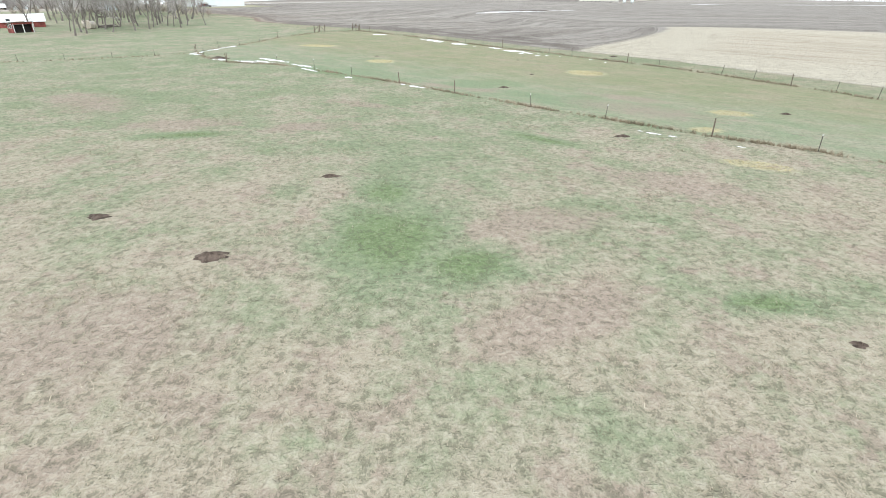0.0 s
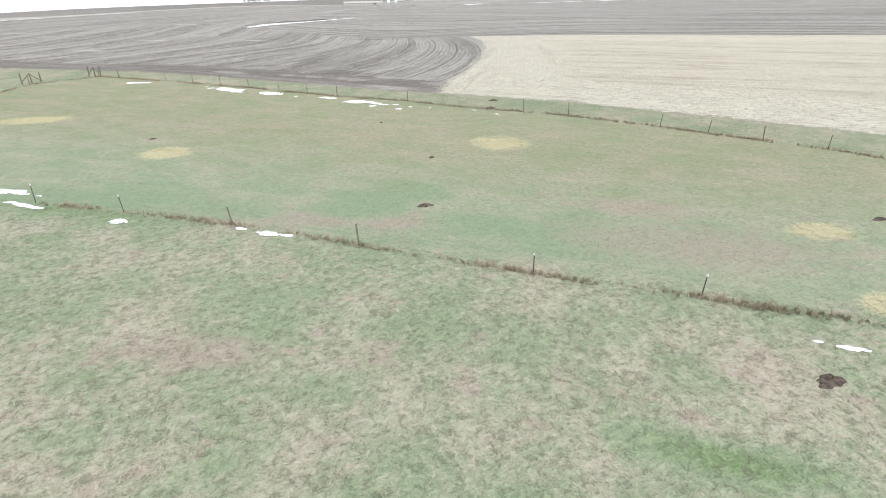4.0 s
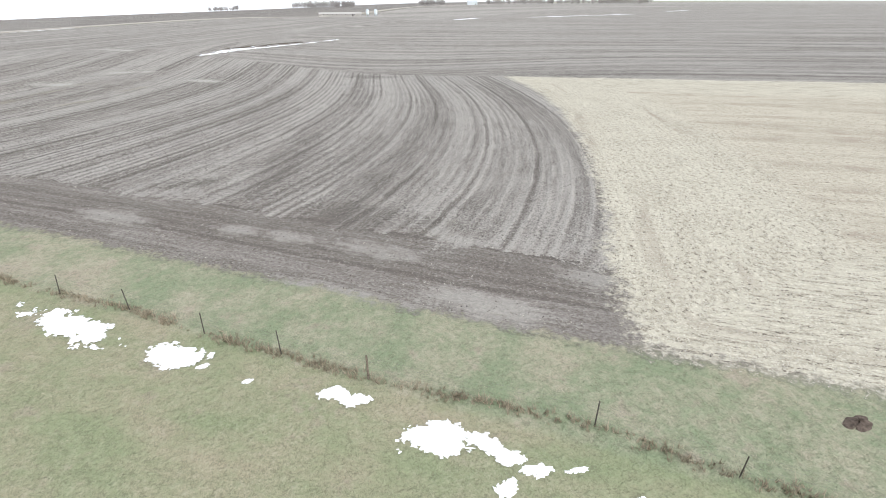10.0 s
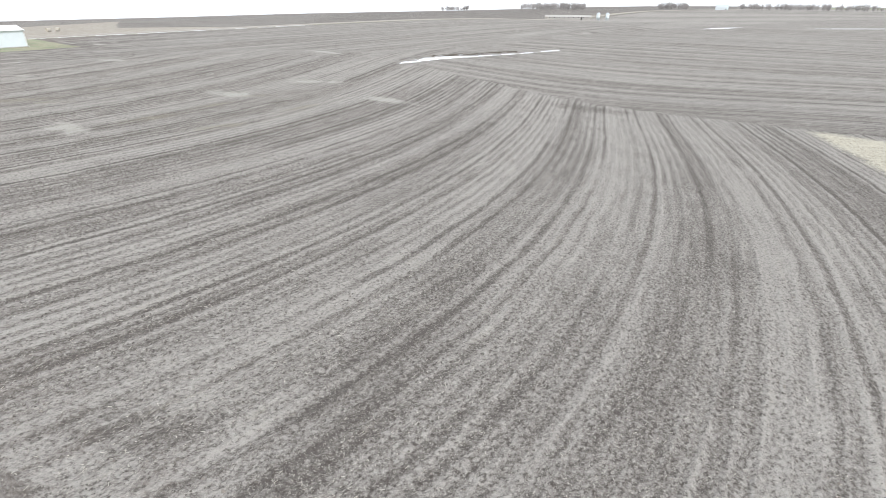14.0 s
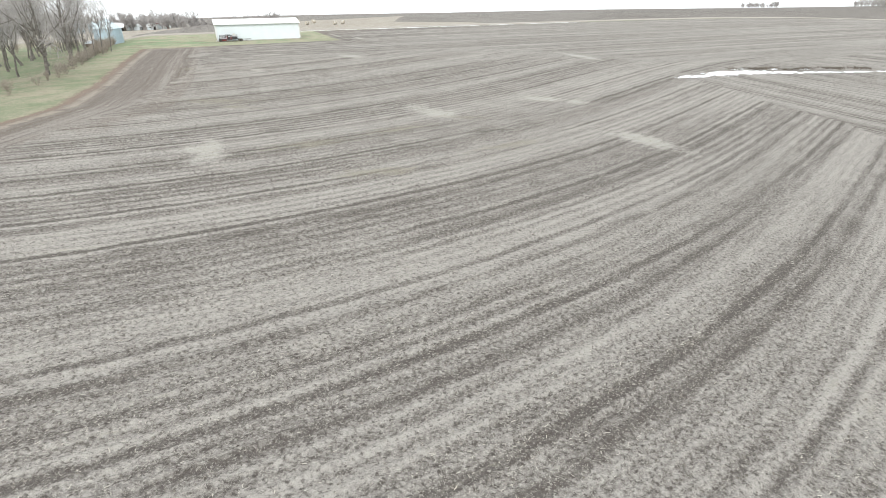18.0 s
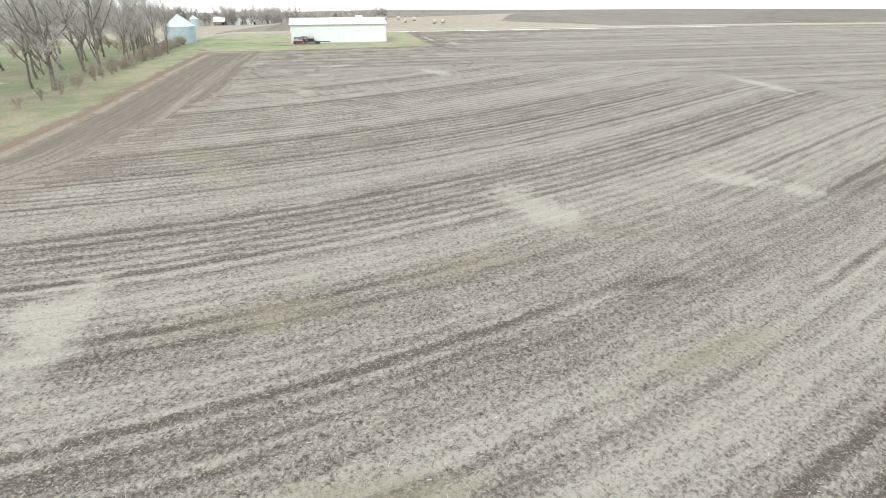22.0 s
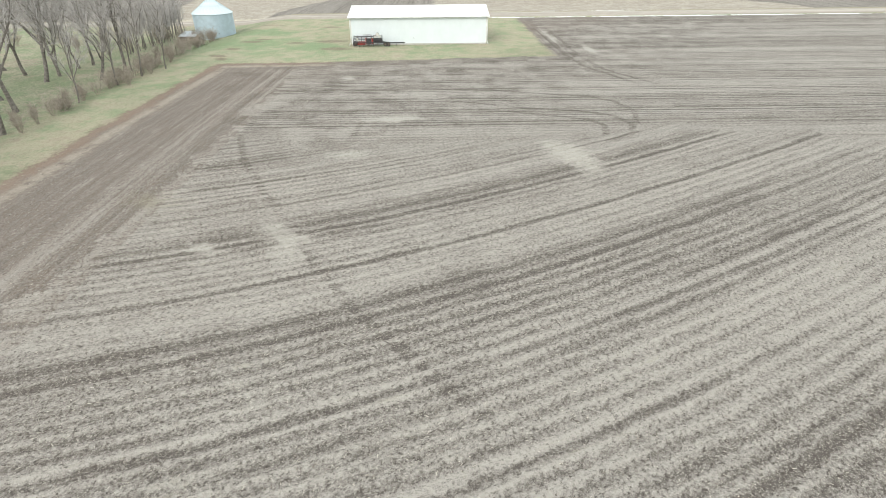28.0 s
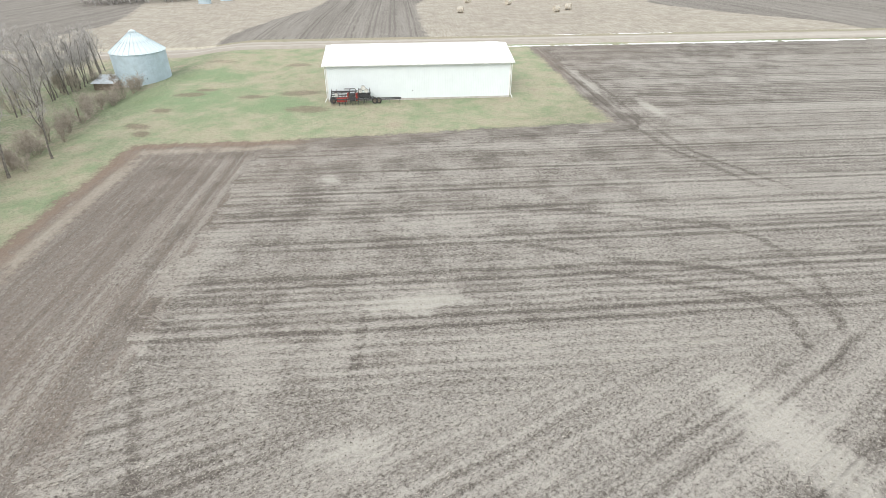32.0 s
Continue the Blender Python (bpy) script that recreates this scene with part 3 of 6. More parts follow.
    rosy = n.m("MULTIPLY", n.step(n.m("SUBTRACT", n.m("ADD", n.noise(0.55, 4, 0.65, off=31.0), n.m("MULTIPLY", n.attr("dull"), 0.20)), n.m("MULTIPLY", wet, 0.4)), 0.56, 0.68), n.mixf(pad, 0.7, 0.45))
    grass = n.mix(rosy, grass, (0.335, 0.275, 0.225))
    grazed = n.m("MULTIPLY", n.step(n.m("ADD", n.attr("dull"), n.m("ADD", wob, n.m("MULTIPLY", rag, 1.5))), 0.2, 1.1), n.mixf(grain, 0.35, 0.85))
    grass = n.mix(grazed, grass, (0.365, 0.300, 0.250))
    verge = n.step(west, -10.5, -8.0)
    grass = n.mix(n.m("MULTIPLY", verge, 0.8), grass, n.mix(lump, (0.27, 0.235, 0.18), (0.40, 0.36, 0.28)))
    clump = n.m("ADD", n.m("MULTIPLY", n.m("SUBTRACT", lump, 0.5), n.mixf(pad, 1.9, 0.6)), n.m("SUBTRACT", wisp, 0.5))
    grass = n.mix(n.m("MULTIPLY", n.step(n.m("MULTIPLY", clump, n.mixf(pad, 1.0, 1.9)), 0.05, 0.24), n.mixf(pad, 0.40, 0.26)), grass, n.mix(n.step(wet, -0.15, 0.3), (0.52, 0.48, 0.39), (0.34, 0.39, 0.24)))
    # the shaded sides and gaps of tussocks, painted darker still
    grass = n.mix(n.m("MULTIPLY", n.step(n.m("MULTIPLY", clump, n.mixf(pad, 1.0, 1.9)), -0.06, -0.24), n.mixf(pad, 0.52, 0.40)), grass, (0.13, 0.13, 0.09))

    is_field = n.step(n.m("ADD", n.m("ADD", field, n.m("MULTIPLY", rag, 3.0)), n.m("MULTIPLY", wob, 2.2)), -0.4, 0.5)
    is_crop = n.m("MAXIMUM", n.m("MAXIMUM", is_field, is_stub), is_west)
    color = n.mix(is_crop, grass, crop)
    height = n.m("ADD", n.m("ADD", n.m("MULTIPLY", lump, 1.2), n.m("MULTIPLY", fine, 0.6)), n.m("MULTIPLY", tuft, 0.8))
    height = n.m("ADD", height, n.m("MULTIPLY", n.m("MULTIPLY", n.m("ADD", streak, n.m("MULTIPLY", comb, 0.3)), 0.8), is_field))
    normal = n.bump(height, 0.9, 0.14)
    normal = n.bump(n.m("ADD", fleck, n.m("MULTIPLY", wisp, 0.5)), 0.8, 0.07, normal)
    return n.finish(color, 0.95, 0.0, normal, 0.12)


GROUND = ground_material()


def plain(name, color, rough=0.6, metal=0.0, vary=0.12, scale=1.5, spec=0.3, coat=0.0, grain=30.0, relief=0.15):
    """A surface with soft stains and a fine grain."""
    n = Nodes(name)
    v = n.local()
    stain = n.noise(scale, 4, 0.6, v=v)
    speck = n.noise(grain, 2, 0.6, v=v, off=3.0)
    dark = tuple(c * (1 - 2.2 * vary) for c in color)
    light = tuple(min(c * (1 + 1.4 * vary), 1) for c in color)
    c = n.mix(n.step(stain, 0.3, 0.7), dark, light)
    c = n.mix(n.m("MULTIPLY", n.step(speck, 0.5, 0.75), vary), c, tuple(k * 0.6 for k in color))
    return n.finish(c, n.mixf(stain, rough * 0.85, min(rough * 1.15, 1)), metal, n.bump(speck, relief, 0.01), spec, coat)


# ---- the ground, one sheet to the horizon ----


def spread(a, b, step, far):
    core = np.arange(a, b + 0.01, step)
    out = [step]
    while sum(out) < far:
        out.append(out[-1] * 1.16)
    run = np.cumsum(out)
    return np.concatenate([a - run[::-1], core, b + run])


gx, gy = spread(-128, 66, 0.5, 3600), spread(0, 300, 0.5, 3600)
GX, GY = np.meshgrid(gx, gy)
fx, fy = GX.ravel(), GY.ravel()
near = np.exp(-np.maximum(np.hypot(fx + 20, fy - 150) - 150, 0) / 60)
lumps = np.sin(fx * 1.7 + np.sin(fy * 1.3) * 1.4) * np.sin(fy * 1.9 + np.sin(fx * 0.8))
fz = land(fx, fy) + 0.018 * lumps * near
ids = np.arange(len(fx)).reshape(GX.shape)
quads = np.stack([ids[:-1, :-1], ids[:-1, 1:], ids[1:, 1:], ids[1:, :-1]], -1).reshape(-1, 4)
ground = mesh_of("ground", np.stack([fx, fy, fz], -1), quads, GROUND, smooth_faces=True)
ground_layers(ground.data, fx, fy)
tagged(ground, "pasture grass and tilled corn ground with curved machine rows", "ground", kind="structure")

# ---- small builders ----


def part(name, bm, material, parent, label=""):
    me = bpy.data.meshes.new(name)
    bm.normal_update()
    bm.to_mesh(me)
    bm.free()
    me.materials.append(material)
    ob = new(name, me)
    ob.parent = parent
    if label:
        ob["label"] = label
    return ob


def thing(name, x, y, turn=0.0, z=None, label="", category="", group="", kind=""):
    """An Empty at a thing's base, turned about the upright."""
    ob = new(name)
    ob.empty_display_size = 0.3
    ob.matrix_world = pose(x, y, z_at(x, y) if z is None else z, 0, 0, turn)
    return tagged(ob, label, category, group, kind)


def box(bm, x0, x1, y0, y1, z0, z1, bevel=0.0):
    m = Matrix.LocRotScale(((x0 + x1) / 2, (y0 + y1) / 2, (z0 + z1) / 2), None, (x1 - x0, y1 - y0, z1 - z0))
    made = bmesh.ops.create_cube(bm, size=1, matrix=m)["verts"]
    if bevel:
        bmesh.ops.bevel(bm, geom=list({e for v in made for e in v.link_edges}), offset=bevel, segments=1, affect="EDGES")
    return bm


def rod(bm, a, b, r0, r1=None, seg=8):
    """A tapered round bar from a to b."""
    a, b = Vector(a), Vector(b)
    d = b - a
    m = Matrix.Translation((a + b) / 2) @ d.to_track_quat("Z", "Y").to_matrix().to_4x4()
    bmesh.ops.create_cone(bm, cap_ends=True, segments=seg, radius1=r0, radius2=r0 if r1 is None else r1, depth=d.length, matrix=m)
    return bm


def poly(bm, points):
    return bm.faces.new([bm.verts.new(p) for p in points])


# ---- paints and metals ----
WHITE_STEEL = plain("white_painted_steel", (0.74, 0.80, 0.82), 0.45, 0.0, 0.012, 0.6, 0.4)
WHITE_ROOF = plain("white_roof_steel", (0.84, 0.86, 0.865), 0.5, 0.0, 0.015, 0.5, 0.3)
TRIM_WHITE = plain("white_trim", (0.78, 0.80, 0.79), 0.4, 0.0, 0.05)
GALV = plain("weathered_galvanised_steel", (0.44, 0.54, 0.60), 0.6, 0.15, 0.05, 0.9, 0.5)
GALV_ROOF = plain("galvanised_roof", (0.62, 0.71, 0.75), 0.5, 0.15, 0.07, 0.8, 0.5)
BARK = plain("grey_brown_bark", (0.215, 0.198, 0.178), 0.9, 0, 0.2, 3.0, 0.2, grain=22, relief=0.5)
TWIG = plain("bare_twigs", (0.44, 0.42, 0.405), 0.9, 0, 0.15, 1.0, 0.2)
SHRUB = plain("bare_shrub_stems", (0.40, 0.355, 0.305), 0.9, 0, 0.18, 2.0, 0.2)
WOOD_POST = plain("weathered_post_wood", (0.20, 0.165, 0.13), 0.9, 0, 0.2, 6.0, 0.2)
STEEL_POST = plain("rusty_green_post_steel", (0.13, 0.115, 0.10), 0.6, 0.3, 0.2, 5.0)
WIRE = plain("dull_fence_wire", (0.20, 0.19, 0.18), 0.5, 0.6, 0.1)
DARK_IRON = plain("dark_machine_iron", (0.085, 0.085, 0.09), 0.55, 0.3, 0.2, 3.0)
RED_PAINT = plain("faded_red_paint", (0.33, 0.055, 0.045), 0.5, 0.0, 0.15, 3.0)
RUBBER = plain("worn_tyre_rubber", (0.045, 0.045, 0.045), 0.85, 0, 0.15)
TANK_WHITE = plain("white_hopper_plastic", (0.66, 0.66, 0.62), 0.4, 0, 0.1)
BARN_RED = plain("weathered_barn_red", (0.25, 0.075, 0.065), 0.8, 0, 0.2, 1.2)
TIN = plain("pale_tin_roofing", (0.60, 0.64, 0.67), 0.4, 0.3, 0.08)
# near-black that paints in the shade inside open fronts and doorways
INSIDE_SHADE = plain("painted_inside_shade", (0.03, 0.028, 0.026), 0.9)
HAY = plain("weathered_round_bale_hay", (0.52, 0.475, 0.40), 0.95, 0, 0.2, 4.0, 0.1, grain=40, relief=0.8)
DIRT = plain("fresh_dug_soil", (0.12, 0.095, 0.078), 0.95, 0, 0.25, 5.0, 0.1, grain=25, relief=0.8)
CONCRETE = plain("pale_concrete", (0.48, 0.46, 0.43), 0.85, 0, 0.12)
GLASS_DARK = plain("dark_window_glass", (0.05, 0.06, 0.07), 0.15, 0, 0.1, spec=0.6)


def snow_material():
    n = Nodes("old_snow")
    c = n.mix(n.step(n.noise(3.0, 4), 0.35, 0.7), (0.86, 0.88, 0.90), (0.95, 0.96, 0.97))
    c = n.mix(n.m("MULTIPLY", n.step(n.noise(9.0, 3, off=2.0), 0.6, 0.75), 0.3), c, (0.55, 0.52, 0.48))
    return n.finish(c, 0.6, 0.0, n.bump(n.noise(6.0, 3, off=4.0), 0.3, 0.05), 0.3)


def gravel_material():
    n = Nodes("gravel_road_surface")
    x, y, _ = n.split(n.position())
    across = n.m("ADD", n.m("MULTIPLY", n.m("ADD", x, 143.7), -0.73), n.m("MULTIPLY", n.m("SUBTRACT", y, 289.0), 0.683))
    wheel = n.noise(1.0, 2, v=n.xyz(n.m("MULTIPLY", across, 0.9), n.m("MULTIPLY", x, 0.01), n.m("MULTIPLY", y, 0.01)))
    c = n.mix(n.step(n.m("ADD", wheel, n.m("MULTIPLY", n.noise(0.6, 4), 0.4)), 0.5, 0.9), (0.33, 0.30, 0.262), (0.46, 0.43, 0.385))
    c = n.mix(n.m("MULTIPLY", n.step(n.noise(18.0, 2, off=3.0), 0.5, 0.7), 0.3), c, (0.22, 0.20, 0.175))
    return n.finish(c, 0.95, 0, n.bump(n.noise(25.0, 2, off=5.0), 0.5, 0.03), 0.15)


SNOW, GRAVEL = snow_material(), gravel_material()

# ---- the gravel road beyond the shed ----
ROAD_DIR, ROAD_SIDE, ROAD_AT = np.array([0.6834, 0.7300]), np.array([-0.7300, 0.6834]), np.array([-143.7, 289.0])


def road():
    along = np.concatenate([np.arange(-420, 700, 4.0), np.arange(700, 2400, 25.0)])
    across = np.array([-3.9, -3.2, -2.4, -1.2, 0, 1.2, 2.4, 3.2, 3.9])
    lift = np.array([-0.10, 0.10, 0.24, 0.30, 0.34, 0.30, 0.24, 0.10, -0.10])
    p = ROAD_AT + along[:, None, None] * ROAD_DIR + across[None, :, None] * ROAD_SIDE
    z = land(p[..., 0], p[..., 1]) + lift
    v = np.concatenate([p, z[..., None]], -1).reshape(-1, 3)
    k = np.arange(len(v)).reshape(len(along), len(across))
    f = np.stack([k[:-1, :-1], k[1:, :-1], k[1:, 1:], k[:-1, 1:]], -1).reshape(-1, 4)[:, ::-1]
    ob = mesh_of("road", v, f, GRAVEL, smooth_faces=True)
    tagged(ob, "crowned tan gravel country road between fields", "road", kind="structure")


road()

# ---- the machine shed ----


def ribbed(bm, p0, p1, z0, z1, out, pitch=0.23, rib=0.011):
    """An upright ribbed steel sheet from p0 to p1, ribs standing out along out. z1 may be a function of the way along (0 to 1)."""
    p0, p1, out = Vector(p0), Vector(p1), Vector(out)
    length = (p1 - p0).length
    stops = []
    for k in range(int(length / pitch)):
        a = k * pitch
        stops += [(a, 0), (a + pitch - 0.06, 0), (a + pitch - 0.045, rib), (a + pitch - 0.015, rib)]
    stops.append((length, 0))
    pairs = []
    for s, r in stops:
        u = s / length
        q = p0.lerp(p1, u) + out * r
        top = z1(u) if callable(z1) else z1
        pairs.append((bm.verts.new((q.x, q.y, z0)), bm.verts.new((q.x, q.y, top))))
    for (a, b), (c, d) in zip(pairs, pairs[1:]):
        bm.faces.new((a, c, d, b))


def machine_shed():
    L, D, H, R = 24.0, 13.0, 4.5, 5.55
    s = thing("machine_shed", -112.2, 264.9, 46.18, z=0.15, label="long white ribbed steel machine shed on mown grass", category="shed")
    slope = (R - H) / (D / 2)
    for name, p0, p1, out, top in (("front_wall", (0, 0, 0), (L, 0, 0), (0, -1, 0), H), ("back_wall", (L, D, 0), (0, D, 0), (0, 1, 0), H),
                                   ("end_wall", (L, 0, 0), (L, D, 0), (1, 0, 0), lambda u: H + (D / 2 - abs(u * D - D / 2)) * slope),
                                   ("end_wall", (0, D, 0), (0, 0, 0), (-1, 0, 0), lambda u: H + (D / 2 - abs(u * D - D / 2)) * slope)):
        bm = bmesh.new()
        ribbed(bm, p0, p1, 0.05, top, out)
        part(name, bm, WHITE_STEEL, s)
    for side in (0, 1):
        bm = bmesh.new()
        rows = []
        n_rib = int((L + 0.8) / 0.3)
        for k in range(n_rib + 1):
            for du, dz in ((0, 0), (0.24, 0), (0.255, 0.022), (0.285, 0.022)):
                xx = min(-0.4 + k * 0.3 + du, L + 0.4)
                y_e, y_r = (-0.45, D / 2) if side == 0 else (D + 0.45, D / 2)
                rows.append((bm.verts.new((xx, y_e, H + 0.10 - 0.45 * slope + dz)), bm.verts.new((xx, y_r, R + 0.10 + dz))))
        for (a, b), (c, d) in zip(rows, rows[1:]):
            bm.faces.new((a, c, d, b) if side == 0 else (a, b, d, c))
        part("roof_slope", bm, WHITE_ROOF, s, "white ribbed steel roof slope")
    bm = bmesh.new()
    for y0, y1 in ((D / 2 - 0.28, D / 2), (D / 2, D / 2 + 0.28)):
        za, zb = (R + 0.07, R + 0.15) if y0 < D / 2 - 0.1 else (R + 0.15, R + 0.07)
        poly(bm, ((-0.42, y0, za), (L + 0.42, y0, za), (L + 0.42, y1, zb), (-0.42, y1, zb)))
    part("ridge_cap", bm, TRIM_WHITE, s)
    for y in (-0.47, D + 0.47):
        bm = box(bmesh.new(), -0.42, L + 0.42, min(y, y + 0.03), max(y, y + 0.03), H - 0.17, H + 0.06, 0.008)
        part("fascia", bm, TRIM_WHITE, s)
        yo = y - 0.13 if y < 0 else y + 0.03
        bm = box(bmesh.new(), -0.42, L + 0.42, yo, yo + 0.12, H - 0.10, H + 0.01, 0.02)
        part("gutter", bm, TRIM_WHITE, s, "white eave gutter")
    bm = bmesh.new()
    poly(bm, ((-0.4, -0.44, H - 0.16), (-0.4, -0.02, H - 0.16), (L + 0.4, -0.02, H - 0.16), (L + 0.4, -0.44, H - 0.16)))
    part("soffit", bm, TRIM_WHITE, s)
    for x in (-0.41, L + 0.38):
        for y0, y1, z0, z1 in ((-0.46, D / 2, H - 0.12, R + 0.06), (D / 2, D + 0.46, R + 0.06, H - 0.12)):
            bm = bmesh.new()
            a = [(x, y0, z0), (x, y1, z1), (x, y1, z1 - 0.2), (x, y0, z0 - 0.12)]
            poly(bm, a), poly(bm, [(p[0] + 0.03, *p[1:]) for p in reversed(a)])
            part("rake_trim", bm, TRIM_WHITE, s)
    for x in (0, L):
        for y in (0, D):
            sx, sy = (-1 if x == 0 else 1), (-1 if y == 0 else 1)
            bm = box(bmesh.new(), min(x, x - sx * 0.16), max(x, x - sx * 0.16), min(y, y + sy * 0.035), max(y, y + sy * 0.035), 0.05, H - 0.16, 0.006)
            box(bm, min(x, x + sx * 0.035), max(x, x + sx * 0.035), min(y, y - sy * 0.16), max(y, y - sy * 0.16), 0.05, H - 0.1, 0.006)
            part("corner_trim", bm, TRIM_WHITE, s)
    for x in (-0.12, L + 0.12):
        bm = bmesh.new()
        rod(bm, (x, -0.50, H - 0.1), (x, -0.14, H - 0.45), 0.05)
        rod(bm, (x, -0.14, H - 0.42), (x, -0.14, 0.35), 0.05)
        rod(bm, (x, -0.14, 0.38), (x - 0.25 if x < 0 else x + 0.15, -0.75, 0.02), 0.055)
        part("downspout", bm, TRIM_WHITE, s, "white downspout with a kicked-out foot")
    bm = box(bmesh.new(), -0.04, L + 0.04, -0.05, D + 0.05, -0.35, 0.07, 0.01)
    part("base_plank", bm, CONCRETE, s, "pale base sill along the ground")
    bm = box(bmesh.new(), 11.0, 11.08, -0.06, -0.02, 1.0, 1.08, 0.01)
    part("outlet_box", bm, DARK_IRON, s)


machine_shed()

# ---- the grain bin ----


def grain_bin(x, y, R, H, T, turn, label, rings=5, sectors=28, z=None, extras=True):
    b = thing("grain_bin", x, y, turn, z=z, label=label, category="grain bin", group="grain bins")
    ring_h = H / rings
    for k in range(rings):
        bm = bmesh.new()
        loops, waves = [], 8 if extras else 3
        for j in range(waves * 2 + 1):
            r = R + (0.012 if j % 2 else -0.012)
            zz = k * ring_h + ring_h * j / (waves * 2)
            loops.append([bm.verts.new((r * math.cos(i * 2 * math.pi / 48), r * math.sin(i * 2 * math.pi / 48), zz)) for i in range(48)])
        for lo, hi in zip(loops, loops[1:]):
            for i in range(48):
                bm.faces.new((lo[i], lo[(i + 1) % 48], hi[(i + 1) % 48], hi[i]))
        part("wall_ring", bm, GALV, b)
    sheet = None
    for k in range(sectors):
        if sheet is None:
            bm = bmesh.new()
            w = math.pi / sectors
            r0, r1 = R + 0.14, 0.42
            z0, z1 = H - 0.02, H + T
            lo = [(r0 * math.cos(a), r0 * math.sin(a), z0) for a in (-w, w)]
            hi = [(r1 * math.cos(a), r1 * math.sin(a), z1) for a in (-w, w)]
            poly(bm, (lo[0], lo[1], hi[1], hi[0]))
            up = 0.055
            for a, c in ((lo[0], hi[0]), (lo[1], hi[1])):
                s = 1 if a is lo[0] else -1
                n_ = 0.03 * s
                poly(bm, (a, (a[0], a[1] + n_, a[2] + up), (c[0], c[1] + n_ * 0.4, c[2] + up), c)[::s])
            sheet = part("roof_panel", bm, GALV_ROOF, b)
            sheet.rotation_euler = (0, 0, 0)
        else:
            o = new("roof_panel", sheet.data)
            o.parent, o.rotation_euler = b, (0, 0, k * 2 * math.pi / sectors)
    bm = bmesh.new()
    bmesh.ops.create_cone(bm, cap_ends=True, segments=24, radius1=0.5, radius2=0.46, depth=0.16, matrix=Matrix.Translation((0, 0, H + T + 0.06)))
    bmesh.ops.create_cone(bm, cap_ends=True, segments=24, radius1=0.46, radius2=0.05, depth=0.16, matrix=Matrix.Translation((0, 0, H + T + 0.22)))
    part("roof_cap", bm, GALV_ROOF, b, "round lid on the roof peak")
    bm = bmesh.new()
    bmesh.ops.create_cone(bm, cap_ends=True, segments=48, radius1=R + 0.12, radius2=R + 0.12, depth=0.9, matrix=Matrix.Translation((0, 0, -0.38)))
    part("foundation", bm, CONCRETE, b, "round concrete pad")
    if extras:
        bm = box(bmesh.new(), R - 0.05, R + 0.07, -0.42, 0.42, 0.55, 1.75, 0.02)
        door = part("door", bm, GALV, b, "small galvanised walk-in door")
        bm = box(bmesh.new(), R + 0.07, R + 0.11, 0.2, 0.32, 1.05, 1.2, 0.01)
        part("door_handle", bm, DARK_IRON, door)
        bm = bmesh.new()
        for yy in (0.95, 1.3):
            rod(bm, (R + 0.12, yy, 0.3), (R + 0.12, yy, H + 0.1), 0.02, seg=6)
        for k in range(13):
            rod(bm, (R + 0.12, 0.95, 0.4 + k * 0.32), (R + 0.12, 1.3, 0.4 + k * 0.32), 0.015, seg=6)
        part("ladder", bm, GALV, b)
        bm = bmesh.new()
        rod(bm, (R - 0.2, -0.9, 0.25), (R + 1.5, -0.9, 0.5), 0.11)
        box(bm, R + 0.9, R + 1.5, -1.2, -0.6, 0.45, 0.95, 0.03)
        rod(bm, (R + 1.2, -0.9, -0.1), (R + 1.2, -0.9, 0.5), 0.05)
        box(bm, R + 0.35, R + 0.75, -1.6, -1.25, 0.1, 0.75, 0.03)
        part("unloading_auger", bm, TIN, b, "short unloading auger with a motor box")
    return b


grain_bin(-145.6, 255.2, 3.85, 4.6, 2.65, -20, "squat galvanised grain bin with a ribbed cone roof beside bare trees")


